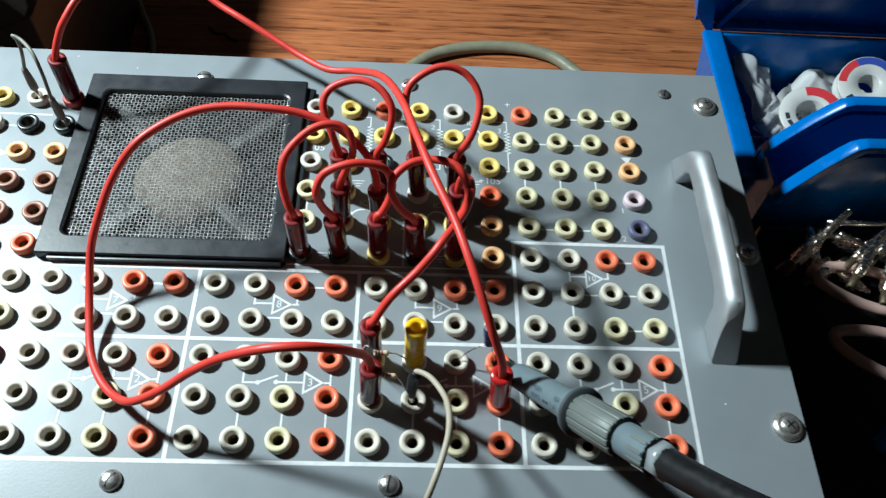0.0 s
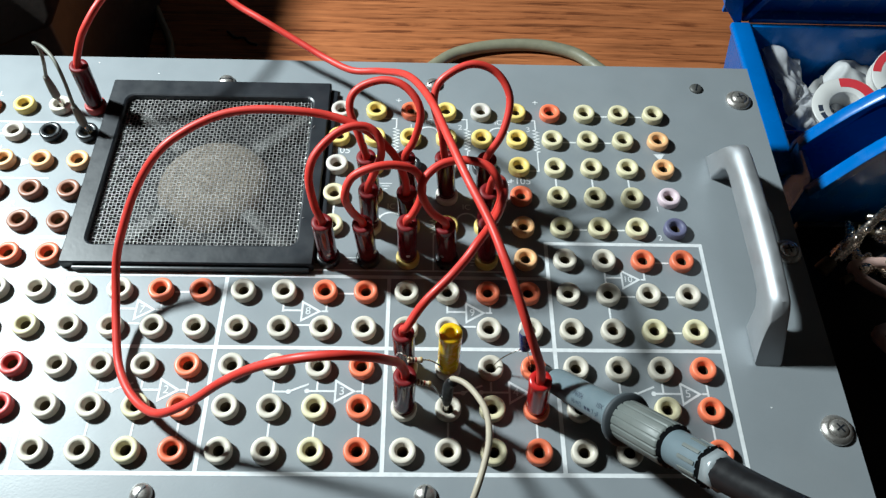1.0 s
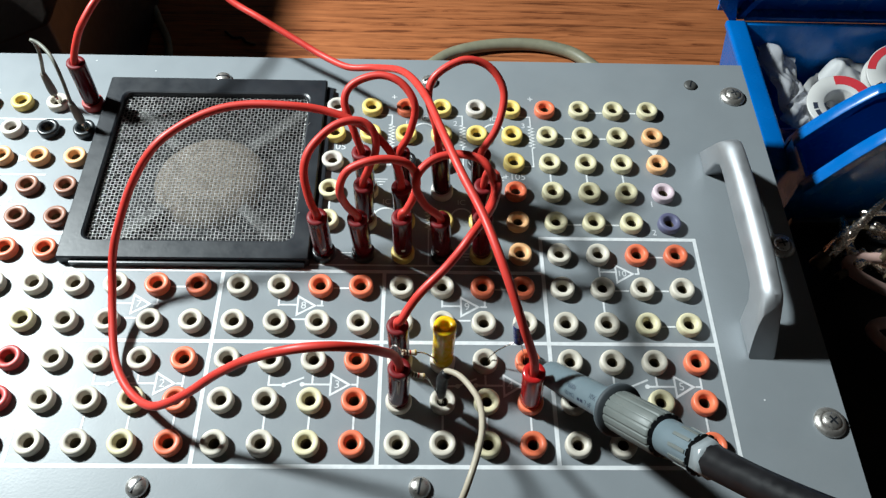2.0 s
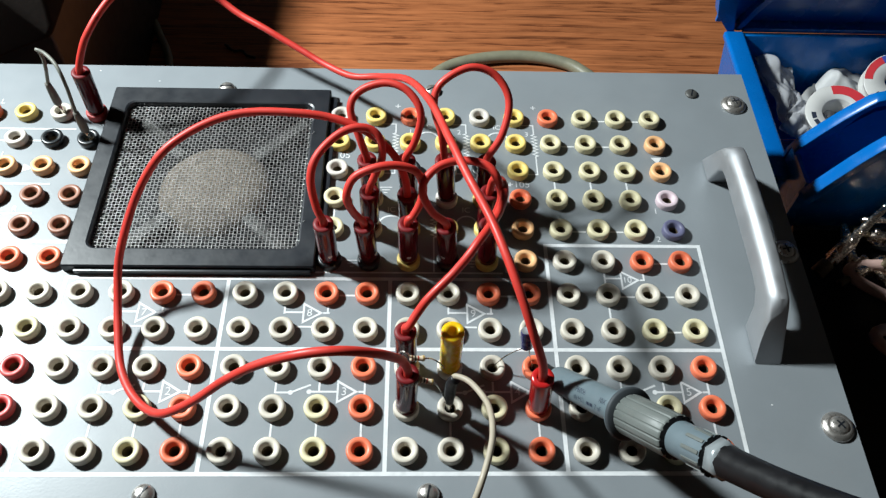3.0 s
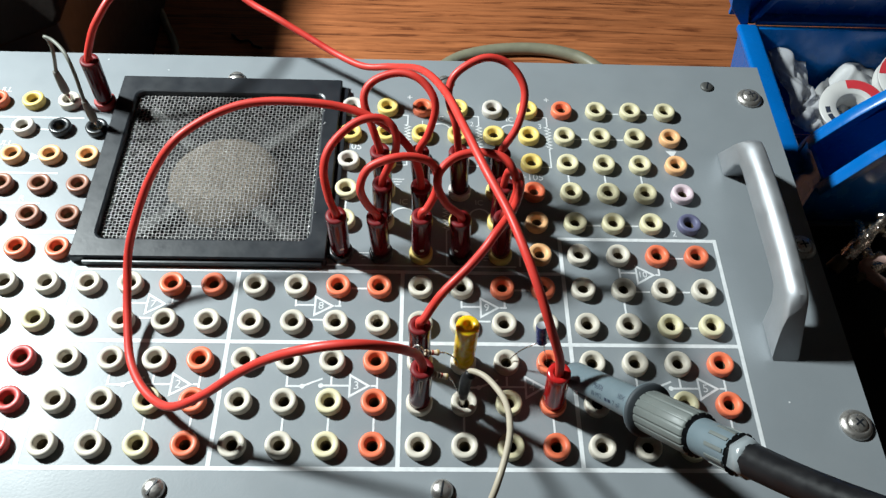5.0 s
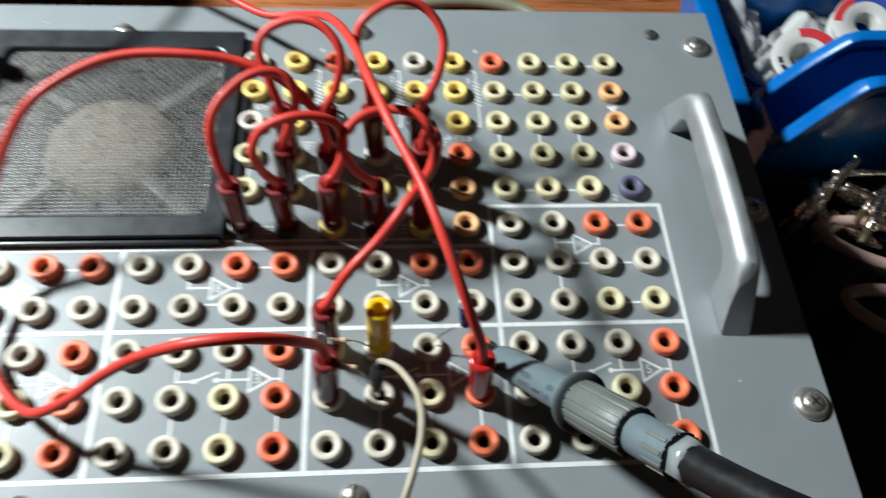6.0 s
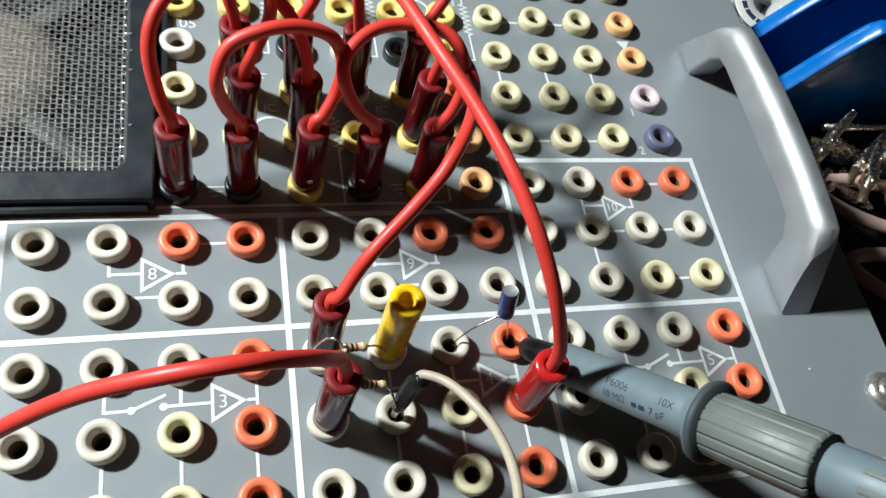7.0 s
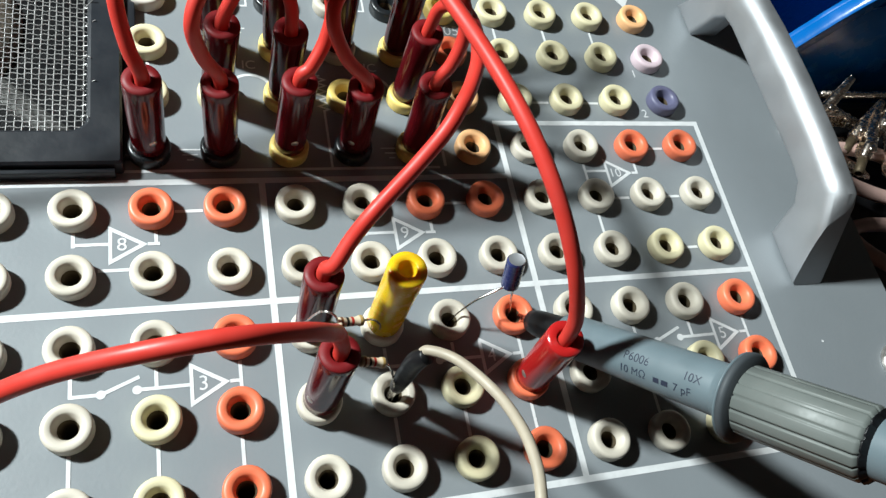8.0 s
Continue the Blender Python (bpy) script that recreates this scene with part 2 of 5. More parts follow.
def lathe(bm, profile, seg=24, m=None, mats=None, close=False):
    """Turns (r, z) pairs round the z axis; mats: material index of each band."""
    m = m or Matrix()
    rings = []
    for r, z in profile:
        if r < 1e-7:
            rings.append([bm.verts.new(m @ Vector((0, 0, z)))])
        else:
            rings.append([bm.verts.new(m @ Vector((r * math.cos(2 * math.pi * k / seg), r * math.sin(2 * math.pi * k / seg), z))) for k in range(seg)])
    for i in range(len(rings) - 1):
        a, b = rings[i], rings[i + 1]
        for k in range(seg):
            j = (k + 1) % seg
            if len(a) == 1 and len(b) == 1:
                continue
            if len(a) == 1:
                f = bm.faces.new((a[0], b[j], b[k]))
            elif len(b) == 1:
                f = bm.faces.new((a[k], a[j], b[0]))
            else:
                f = bm.faces.new((a[k], a[j], b[j], b[k]))
            if mats:
                f.material_index = mats[i]
    return bm


def spline(points, per=8):
    pts = [Vector(p) for p in points]
    pts = [2 * pts[0] - pts[1]] + pts + [2 * pts[-1] - pts[-2]]
    out = []
    for i in range(1, len(pts) - 2):
        p0, p1, p2, p3 = pts[i - 1:i + 3]
        for k in range(per):
            t = k / per
            out.append(0.5 * ((2 * p1) + (p2 - p0) * t + (2 * p0 - 5 * p1 + 4 * p2 - p3) * t * t + (3 * p1 - p0 - 3 * p2 + p3) * t ** 3))
    out.append(pts[-2])
    return out


def tube(bm, line, radius, seg=12, caps=True):
    n = len(line)
    rad = radius if callable(radius) else (lambda u: radius)
    tang = [(line[min(i + 1, n - 1)] - line[max(i - 1, 0)]).normalized() for i in range(n)]
    side = tang[0].orthogonal().normalized()
    rings = []
    for i in range(n):
        side = (side - tang[i] * side.dot(tang[i])).normalized()
        up = tang[i].cross(side)
        r = rad(i / (n - 1))
        rings.append([bm.verts.new(line[i] + (side * math.cos(2 * math.pi * k / seg) + up * math.sin(2 * math.pi * k / seg)) * r) for k in range(seg)])
    for a, b in zip(rings, rings[1:]):
        for k in range(seg):
            j = (k + 1) % seg
            bm.faces.new((a[k], a[j], b[j], b[k]))
    if caps:
        bm.faces.new(rings[0][::-1])
        bm.faces.new(rings[-1])
    return bm


def smoothed(points, rounds=1):
    pts = [Vector(p) for p in points]
    for _ in range(rounds):
        pts = [pts[0]] + [(pts[i - 1] + 2 * pts[i] + pts[i + 1]) / 4 for i in range(1, len(pts) - 1)] + [pts[-1]]
    return pts


def prism(bm, outline, z0, z1, bevel=0.0):
    """A flat outline (x, y) raised from z0 to z1."""
    lo = [bm.verts.new((x, y, z0)) for x, y in outline]
    hi = [bm.verts.new((x, y, z1)) for x, y in outline]
    n = len(lo)
    fs = [bm.faces.new(lo[::-1]), bm.faces.new(hi)]
    for k in range(n):
        fs.append(bm.faces.new((lo[k], lo[(k + 1) % n], hi[(k + 1) % n], hi[k])))
    if bevel:
        bmesh.ops.bevel(bm, geom=list({e for f in fs for e in f.edges}), offset=bevel, segments=2, affect="EDGES", profile=0.6)
    return bm


def upright(v):
    """Turns the z axis into the direction v."""
    return Vector(v).to_track_quat("Z", "Y").to_matrix().to_4x4()


def stroke(bm, a, b, w, z=0.00008):
    a, b = Vector((*a, 0)), Vector((*b, 0))
    d = (b - a).normalized() * 1.0
    s = Vector((-d.y, d.x, 0)) * w / 2
    vs = [bm.verts.new((p.x, p.y, z)) for p in (a - s, b - s, b + s, a + s)]
    bm.faces.new(vs)
    return bm


def dot(bm, x, y, r, z=0.0001, seg=16):
    bm.faces.new([bm.verts.new((x + r * math.cos(2 * math.pi * k / seg), y + r * math.sin(2 * math.pi * k / seg), z)) for k in range(seg)])


def words(text, size, m, material, parent, name="lettering", extrude=0.0):
    cu = bpy.data.curves.new("text", "FONT")
    cu.body, cu.size, cu.align_x, cu.align_y, cu.extrude = text, size, "CENTER", "CENTER", extrude
    tmp = new("text_tmp", cu)
    bpy.context.view_layer.update()
    me = bpy.data.meshes.new_from_object(tmp.evaluated_get(bpy.context.evaluated_depsgraph_get()))
    bpy.data.objects.remove(tmp)
    bpy.data.curves.remove(cu)
    me.materials.clear()
    me.materials.append(material)
    ob = new(name, me)
    ob.parent = parent
    ob.matrix_basis = m
    return ob


# ---- room and desk ----
DESK = -0.17
part("desk_top", box(bmesh.new(), -1.1, 1.3, -0.75, 0.75, DESK - 0.03, DESK, 0.004), M_WOOD, None)
tagged(bpy.data.objects["desk_top"], "reddish oak veneer desk top with dark grain", "desk", kind="structure")
for wall_name, dims in (
    ("floor", (-2.0, 2.0, -2.0, 1.5, -0.95, -0.90)),
    ("ceiling", (-2.0, 2.0, -2.0, 1.5, 1.60, 1.65)),
    ("wall_north", (-2.0, 2.0, 1.5, 1.6, -0.95, 1.65)),
    ("wall_south", (-2.0, 2.0, -2.1, -2.0, -0.95, 1.65)),
    ("wall_west", (-2.1, -2.0, -2.1, 1.6, -0.95, 1.65)),
    ("wall_east", (2.0, 2.1, -2.1, 1.6, -0.95, 1.65)),
):
    tagged(part(wall_name, box(bmesh.new(), *dims), M_WALL, None, smooth=False), "plain dull painted " + wall_name.split("_")[0], wall_name.split("_")[0], kind="structure")
for leg_x in (-1.0, 1.2):
    tagged(part("desk_side", box(bmesh.new(), leg_x - 0.015, leg_x + 0.015, -0.7, 0.7, -0.90, DESK - 0.03), M_WOOD, None), "wooden side panel holding up the desk", "desk", kind="structure")

# ---- the analog computer ----
computer = thing("analog_computer", "grey enamelled analog computer panel full of coloured banana jacks", "instrument")

ROWS_OF_JACKS = {  # column of the first letter, then colours from left to right
    7: (-8, "rywd......WyryWyrkkk"),
    6: (-8, "yWxx......yyyyyykkko"),
    5: (-8, "oooo......Wyxwxykkko"),
    4: (-8, "bbbb......kkyWyrkkkl"),
    3: (-8, "bbbb......kkyyyokkkv"),
    2: (-8, "kkrr......xxyxyowwrr"),
    1: (-8, "wwwwwwrrwwrrwwrrwwww"),
    0: (-8, "kkkkwwwwwwwwwwwwwwkk"),
    -1: (-8, "wwwdwwwrwwwrwwwrwwwr"),
    -2: (-8, "wwkdwwkrwwkrwwkrwwkr"),
    -3: (-8, "wwkdwwkrwwkrwwkrwwkr"),
}
CELLS = {(c0 + k, r): ch for r, (c0, line) in ROWS_OF_JACKS.items() for k, ch in enumerate(line) if ch != "."}
X0, X1, Y0, Y1 = -0.1985, 0.2812, -0.0835, 0.1826
SPK = (-0.0785, 0.0410, 0.0410, 0.1600)      # outer speaker frame
OPEN = (-0.0685, 0.0318, 0.0520, 0.1482)     # its opening


def front_panel():
    bm = bmesh.new()
    hole, seg = 0.0033, 16

    def quad(x0, x1, y0, y1):
        bm.faces.new([bm.verts.new((x, y, 0)) for x, y in ((x0, y0), (x1, y0), (x1, y1), (x0, y1))])

    gx0, gx1, gy0, gy1 = -8 * P, 12 * P, -3 * P, 8 * P
    quad(X0, gx0, Y0, Y1), quad(gx1, X1, Y0, Y1), quad(gx0, gx1, Y0, gy0), quad(gx0, gx1, gy1, Y1)
    for c in range(-8, 12):
        for r in range(-3, 8):
            x, y = c * P, r * P
            if (c, r) in CELLS:
                cx, cy, h = x + P / 2, y + P / 2, P / 2
                ring, edge = [], []
                for k in range(seg):
                    a = 2 * math.pi * (k + 0.5) / seg
                    dx, dy = math.cos(a), math.sin(a)
                    ring.append(bm.verts.new((cx + hole * dx, cy + hole * dy, 0)))
                    s = h / max(abs(dx), abs(dy))
                    edge.append(bm.verts.new((cx + s * dx, cy + s * dy, 0)))
                for k in range(seg):
                    j = (k + 1) % seg
                    face = [ring[k], edge[k], edge[j], ring[j]]
                    if k in (1, 5, 9, 13):
                        a = 2 * math.pi * (k + 1) / seg
                        face.insert(2, bm.verts.new((cx + math.copysign(h, math.cos(a)), cy + math.copysign(h, math.sin(a)), 0)))
                    bm.faces.new(face)
            elif 2 <= r <= 7 and -4 <= c <= 1:
                continue
            else:
                quad(x, x + P, y, y + P)
    # the plate round the speaker's opening
    a0, a1, b0, b1 = -4 * P, 2 * P, 2 * P, 8 * P
    o0, o1, q0, q1 = OPEN[0] - 0.001, OPEN[1] + 0.001, OPEN[2] - 0.001, OPEN[3] + 0.001
    quad(a0, o0, b0, b1), quad(o1, a1, b0, b1), quad(o0, o1, b0, q0), quad(o0, o1, q1, b1)
    # edges of the sheet
    t = 0.0032
    for (xa, ya), (xb, yb) in (((X0, Y0), (X1, Y0)), ((X1, Y0), (X1, Y1)), ((X1, Y1), (X0, Y1)), ((X0, Y1), (X0, Y0))):
        bm.faces.new([bm.verts.new(v) for v in ((xa, ya, 0), (xa, ya, -t), (xb, yb, -t), (xb, yb, 0))])
    bmesh.ops.remove_doubles(bm, verts=bm.verts, dist=1e-6)
    bmesh.ops.recalc_face_normals(bm, faces=bm.faces)
    return bm


part("front_panel", front_panel(), M_PANEL, computer, "grey enamelled steel panel with worn paint", smooth=False)


def chassis():
    bm = bmesh.new()
    x0, x1, y0, y1, z0, z1 = X0 + 0.02, X1 - 0.02, Y0 + 0.012, Y1 - 0.012, DESK, -0.0045
    w = 0.002
    box(bm, x0, x1, y0, y1, z0, z0 + w), box(bm, x0, x0 + w, y0, y1, z0 + w, z1), box(bm, x1 - w, x1, y0, y1, z0 + w, z1)
    box(bm, x0 + w, x1 - w, y0, y0 + w, z0 + w, z1), box(bm, x0 + w, x1 - w, y1 - w, y1, z0 + w, z1)
    return bm


part("chassis", chassis(), M_DARKMETAL, computer, "dark metal chassis under the panel", smooth=False)

# jacks: one bushing and one contact mesh for each colour
bush_profile = [(0.0033, -0.006), (0.0033, 0.0), (0.0055, 0.0), (0.00565, 0.0003), (0.00567, 0.0031), (0.00555, 0.0037), (0.0051, 0.00405), (0.0046, 0.0041), (0.0036, 0.0041), (0.0032, 0.0037), (0.0026, 0.0026), (0.0024, 0.0004)]
bush = {k: mesh_of("jack", lathe(bmesh.new(), bush_profile, 28), m, sharp=0.5) for k, m in JACK_MATS.items()}
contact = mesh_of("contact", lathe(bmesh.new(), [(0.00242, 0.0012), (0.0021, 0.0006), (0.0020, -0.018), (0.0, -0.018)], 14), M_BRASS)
COLOURS = {"w": "ivory", "k": "cream", "W": "white", "y": "yellow", "r": "orange-red", "d": "crimson", "o": "peach orange", "b": "brown", "x": "black", "l": "lilac", "v": "violet blue"}
for (c, r), ch in CELLS.items():
    jack = part("jack", bush[ch], None, computer, COLOURS[ch] + " nylon banana jack", pose((c + 0.5) * P, (r + 0.5) * P, 0, random.uniform(-1, 1), random.uniform(-1, 1), random.uniform(0, 360)))
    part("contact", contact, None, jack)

# printed lines
VX = {-8: -0.1524, -4: -0.0760, 0: 0.0005, 4: 0.0772, 8: 0.1535, 12: 0.2306}
HY = {-3: -0.0566, 0: 0.0004, 2: 0.0379, 3: 0.0582}
WIDE, THIN = 0.0018, 0.0009


border_count = 0


def block(name, x0, x1, y0, y1, sides="lrtb"):
    global border_count
    border_count += 1
    z = 0.00005 + 0.000004 * border_count
    bm = bmesh.new()
    h = WIDE / 2
    if "b" in sides:
        stroke(bm, (x0 - h, y0), (x1 + h, y0), WIDE, z)
    if "t" in sides:
        stroke(bm, (x0 - h, y1), (x1 + h, y1), WIDE, z)
    e0, e1 = y0 + (h if "b" in sides else 0), y1 - (h if "t" in sides else 0)
    if "l" in sides:
        stroke(bm, (x0, e0), (x0, e1), WIDE, z)
    if "r" in sides:
        stroke(bm, (x1, e0), (x1, e1), WIDE, z)
    return part(name, bm, M_INK, computer, "white printed border line", smooth=False)


hw = WIDE / 2
for c in (-8, -4, 0, 4, 8):
    block("printed_border", VX[c], VX[c + 4], HY[-3], HY[0] - hw, "lb" if c < 8 else "lrb")
for c in (-4, 0, 4):
    block("printed_border", VX[c], VX[c + 4] - (WIDE if c == 4 else 0), HY[0], HY[2], "ltb")
block("printed_border", VX[8], VX[12], HY[0], HY[3])
block("printed_border", VX[-8], VX[-4] - WIDE, HY[0], HY[3], "ltb")


def g(x, y):
    return (x * P, y * P)


def ribbon(points, w, z):
    """A flat printed line of one piece along the points, mitred."""
    bm = bmesh.new()
    pts = [Vector((x, y, 0)) for x, y in points]
    n = len(pts)
    rows = []
    for i, q in enumerate(pts):
        a = (q - pts[i - 1]).normalized() if i else (pts[1] - q).normalized()
        b = (pts[i + 1] - q).normalized() if i < n - 1 else a
        na, nb = Vector((-a.y, a.x, 0)), Vector((-b.y, b.x, 0))
        m = (na + nb).normalized()
        m *= min(2.0, 1 / max(0.3, m.dot(na))) * w / 2
        rows.append([bm.verts.new((q.x + s * m.x, q.y + s * m.y, z)) for s in (-1, 1)])
    for a, b in zip(rows, rows[1:]):
        bm.faces.new((a[0], b[0], b[1], a[1]))
    return bm


def link_pieces(x0, y0, x1, y1):
    """Cuts a printed line where it would run under a jack."""
    n = max(abs(x1 - x0), abs(y1 - y0))
    cuts = [0.0, 1.0]
    for (c, r) in CELLS:
        jx, jy = c + 0.5, r + 0.5
        dx, dy = (x1 - x0) / n, (y1 - y0) / n
        along = (jx - x0) * dx + (jy - y0) * dy
        off = abs((jx - x0) * dy - (jy - y0) * dx)
        if off < 0.3 and -0.3 < along < n + 0.3:
            cuts += [max(0, (along - 0.31) / n), min(1, (along + 0.31) / n)]
    inner = sorted(cuts[2:])
    marks = [0.0] + inner + [1.0]
    for a, b in zip(marks[::2], marks[1::2]):
        if (b - a) * n > 0.06:
            yield (x0 + (x1 - x0) * a, y0 + (y1 - y0) * a, x0 + (x1 - x0) * b, y0 + (y1 - y0) * b)


def amplifier(number, x, y, inner):
    """A triangle with its number; inner: further thin strokes in grid steps."""
    bm = bmesh.new()
    k = THIN / P
    out = [(x, y - 0.30), (x, y + 0.30), (x + 0.5, y)]
    ins = [(x + k, y - 0.30 + 1.9 * k), (x + k, y + 0.30 - 1.9 * k), (x + 0.5 - 2.2 * k, y)]
    vo = [bm.verts.new((*g(*q), 0.00008)) for q in out]
    vi = [bm.verts.new((*g(*q), 0.00008)) for q in ins]
    for i in range(3):
        j = (i + 1) % 3
        bm.faces.new((vo[j], vo[i], vi[i], vi[j]))
    sym = part("amplifier_symbol", bm, M_INK, computer, "white printed amplifier symbol", smooth=False)
    for i, (x0, y0, x1, y1) in enumerate([piece for line in inner for piece in link_pieces(*line)]):
        part("printed_link", stroke(bmesh.new(), g(x0, y0), g(x1, y1), THIN, 0.00009 + 0.000003 * i), M_INK, sym, smooth=False)
    words(str(number), 0.0053 if number < 10 else 0.0046, pose((x + 0.17) * P, y * P, 0.00012), M_INK, sym)
    return sym


for c, n in ((-4, 7), (0, 8), (4, 9)):
    amplifier(n, c + 1.94, 1.0, [(c + 1.5, 1.2, c + 1.5, 0.98), (c + 1.5, 1.02, c + 1.94, 1.02), (c + 1.5, 0.62, c + 2.5, 0.62), (c + 2.44, 1.0, c + 2.6, 1.0), (c + 2.55, 1.0, c + 2.55, 1.3), (c + 2.5, 1.5, c + 3.5, 1.5)])
for c, n in ((-8, 1), (-4, 2), (0, 3), (4, 4), (8, 5)):
    y = -1.065
    sym = amplifier(n, c + 2.9, y, [
        (c + 1.5, -0.7, c + 1.5, y - 0.04), (c + 1.5, y - 0.02, c + 1.85, y - 0.02), (c + 1.85, y - 0.02, c + 2.30, y + 0.17), (c + 2.27, y, c + 2.9, y), (c + 2.5, -0.7, c + 2.5, y),
        (c + 3.40, y, c + 3.56, y), (c + 3.54, -0.8, c + 3.54, -1.2), (c + 1.5, -1.8, c + 1.5, -2.2), (c + 2.5, -1.8, c + 2.5, -2.2), (c + 3.5, -1.8, c + 3.5, -2.2)])
    bm = bmesh.new()
    dot(bm, (c + 1.85) * P, (y - 0.02) * P, 0.0011), dot(bm, (c + 2.27) * P, y * P, 0.0011)
    part("contact_dot", bm, M_INK, sym, smooth=False)
amplifier(10, 9.9, 2.0, [(9.5, 2.2, 9.5, 1.85), (9.5, 2.05, 9.9, 2.05), (10.40, 2.0, 10.52, 2.0), (10.5, 2.0, 10.5, 2.25), (10.5, 2.5, 11.5, 2.5), (9.5, 1.5, 11.5, 1.5), (9.5, 1.2, 9.5, 0.8), (10.5, 0.5, 11.5, 0.5)])
amplifier(6, -6.1, 2.0, [(-5.5, 2.5, -7.5, 2.5), (-5.5, 1.5, -7.5, 1.5), (-5.5, 0.5, -6.5, 0.5)])

links = [(9.5, 7.5, 11.5, 7.5), (8.5, 6.5, 10.5, 6.5), (8.5, 5.3, 8.5, 4.7), (9.5, 5.3, 9.5, 4.7), (10.5, 5.3, 10.5, 4.7), (8.5, 3.5, 10.5, 3.5), (2.5, 4.3, 2.5, 3.7),
         (2.0, 2.18, 6.9, 2.18), (3.7, 3.9, 3.7, 3.6), (7.0, 2.5, 7.0, 2.2), (-8, 6.95, -5, 6.95), (-8, 4.95, -5.2, 4.95), (-8, 3.95, -5.4, 3.95), (-7.5, 6.5, -5.5, 6.5)]
for x0, y0, x1, y1 in [piece for line in links for piece in link_pieces(*line)]:
    part("printed_link", stroke(bmesh.new(), g(x0, y0), g(x1, y1), THIN), M_INK, computer, smooth=False)
def zigzag(x, y, steps):
    return [g(x, y)] + [g(x + (0.075 if k % 2 else -0.075), y - 0.03 - k * 0.06) for k in range(steps)] + [g(x, y - 0.06 * steps)]


for x, top in ((4.08, 7.3), (6.1, 7.3), (8.06, 7.3)):
    part("resistor_symbol", ribbon([g(x - 0.45, top), g(x, top)] + zigzag(x, 6.95, 14) + [g(x, 5.45), g(x - 0.4, 5.45)], 0.0007, 0.0001), M_INK, computer, "white printed resistor symbol", smooth=False)
part("resistor_symbol", ribbon(zigzag(5.15, 4.0, 12) + [g(5.15, 2.2)], 0.0007, 0.000105), M_INK, computer, "white printed resistor symbol", smooth=False)


def arc_link(x0, x1, y):
    cx, rx = (x0 + x1) / 2, (x1 - x0) / 2
    arc = [g(cx - rx * math.cos(math.pi * k / 12), y + 0.28 * math.sin(math.pi * k / 12)) for k in range(13)]
    part("arc_symbol", ribbon(arc, THIN, 0.000095), M_INK, computer, "white printed arc", smooth=False)


for x0, x1, y in ((6.7, 7.3, 6.72), (4.7, 5.3, 6.72), (3.7, 4.35, 3.7), (5.75, 6.3, 3.7)):
    arc_link(x0, x1, y)
    words("IC", 0.0046, pose((x0 + x1) / 2 * P, (y + 0.48) * P, 0.0001), M_INK, computer)
for text, x, y in (("+105", 7.5, 5.08), ("-105", 2.55, 6.08), ("+", 4.12, 8.0), ("+", 8.12, 8.0), ("1", 11.17, 4.2), ("2", 11.1, 3.27), ("1", 4.5, 7.0), ("2", 5.9, 7.0), ("3", 7.85, 6.95), ("R", -5.9, 5.05 - 0.95), ("R", -5.9, 3.1), ("NULL", -7.0, 5.98), ("NULL", -7.6, 8.0)):
    words(text, 0.0058 if len(text) == 4 and text != "NULL" else 0.0062 if text == "+" else 0.0048, pose(x * P, y * P, 0.0001), M_INK, computer)
for k, (x, y) in enumerate(((11.5, 6.0), (-5.95, 5.5))):
    bm = bmesh.new()
    tri = ((x - 0.16, y + 0.12), (x + 0.16, y + 0.12), (x, y - 0.12)) if k == 0 else ((x - 0.14, y + 0.14), (x - 0.14, y - 0.14), (x + 0.14, y))
    bm.faces.new([bm.verts.new((px * P, py * P, 0.0001)) for px, py in tri])
    part("arrow_mark", bm, M_INK, computer, "white printed arrow", smooth=False)
for x, y in ((3.85, 4.95), (5.55, 5.0), (7.1, 5.05), (3.06, 2.55), (6.13, 2.55)):
    bm = bmesh.new()
    for k, w in enumerate((0.34, 0.22, 0.1)):
        stroke(bm, g(x - w / 2, y - k * 0.09), g(x + w / 2, y - k * 0.09), 0.0005)
    part("ground_symbol", bm, M_INK, computer, "white printed ground symbol", smooth=False)


for x, y in ((-0.0928, 0.1779), (-0.0577, 0.1702), (0.2467, -0.0262)):
    bm = bmesh.new()
    pts = [(x + 0.0005 * math.cos(a) * random.uniform(0.6, 1.2), y + 0.0004 * math.sin(a) * random.uniform(0.6, 1.2)) for a in [k * 0.7 for k in range(9)]]
    prism(bm, pts, 0.00004, 0.00012)
    part("paint_chip", bm, M_INK, computer, "small pale chip in the enamel", smooth=False)


# screws
def slot_screw(x, y, turn):
    r = 0.0037 if x > 0.2 else 0.0046
    root = part("panel_screw", lathe(bmesh.new(), [(r, 0), (r, 0.0006), (r * 0.94, 0.0014), (r * 0.75, 0.0024), (r * 0.45, 0.0030), (0, 0.0032)], 24), M_SPOKE if x > 0.2 else M_STEEL, computer, "dull slotted steel screw", pose(x, y, 0.0001, 0, 0, turn) @ Matrix.Diagonal((1, 1, 0.5 if x > 0.2 else 1, 1)))
    bm = bmesh.new()
    box(bm, -r * 0.7, r * 0.7, -0.0004, 0.0004, 0.0021, 0.0032)
    part("slot", bm, M_BLACK, root, smooth=False)


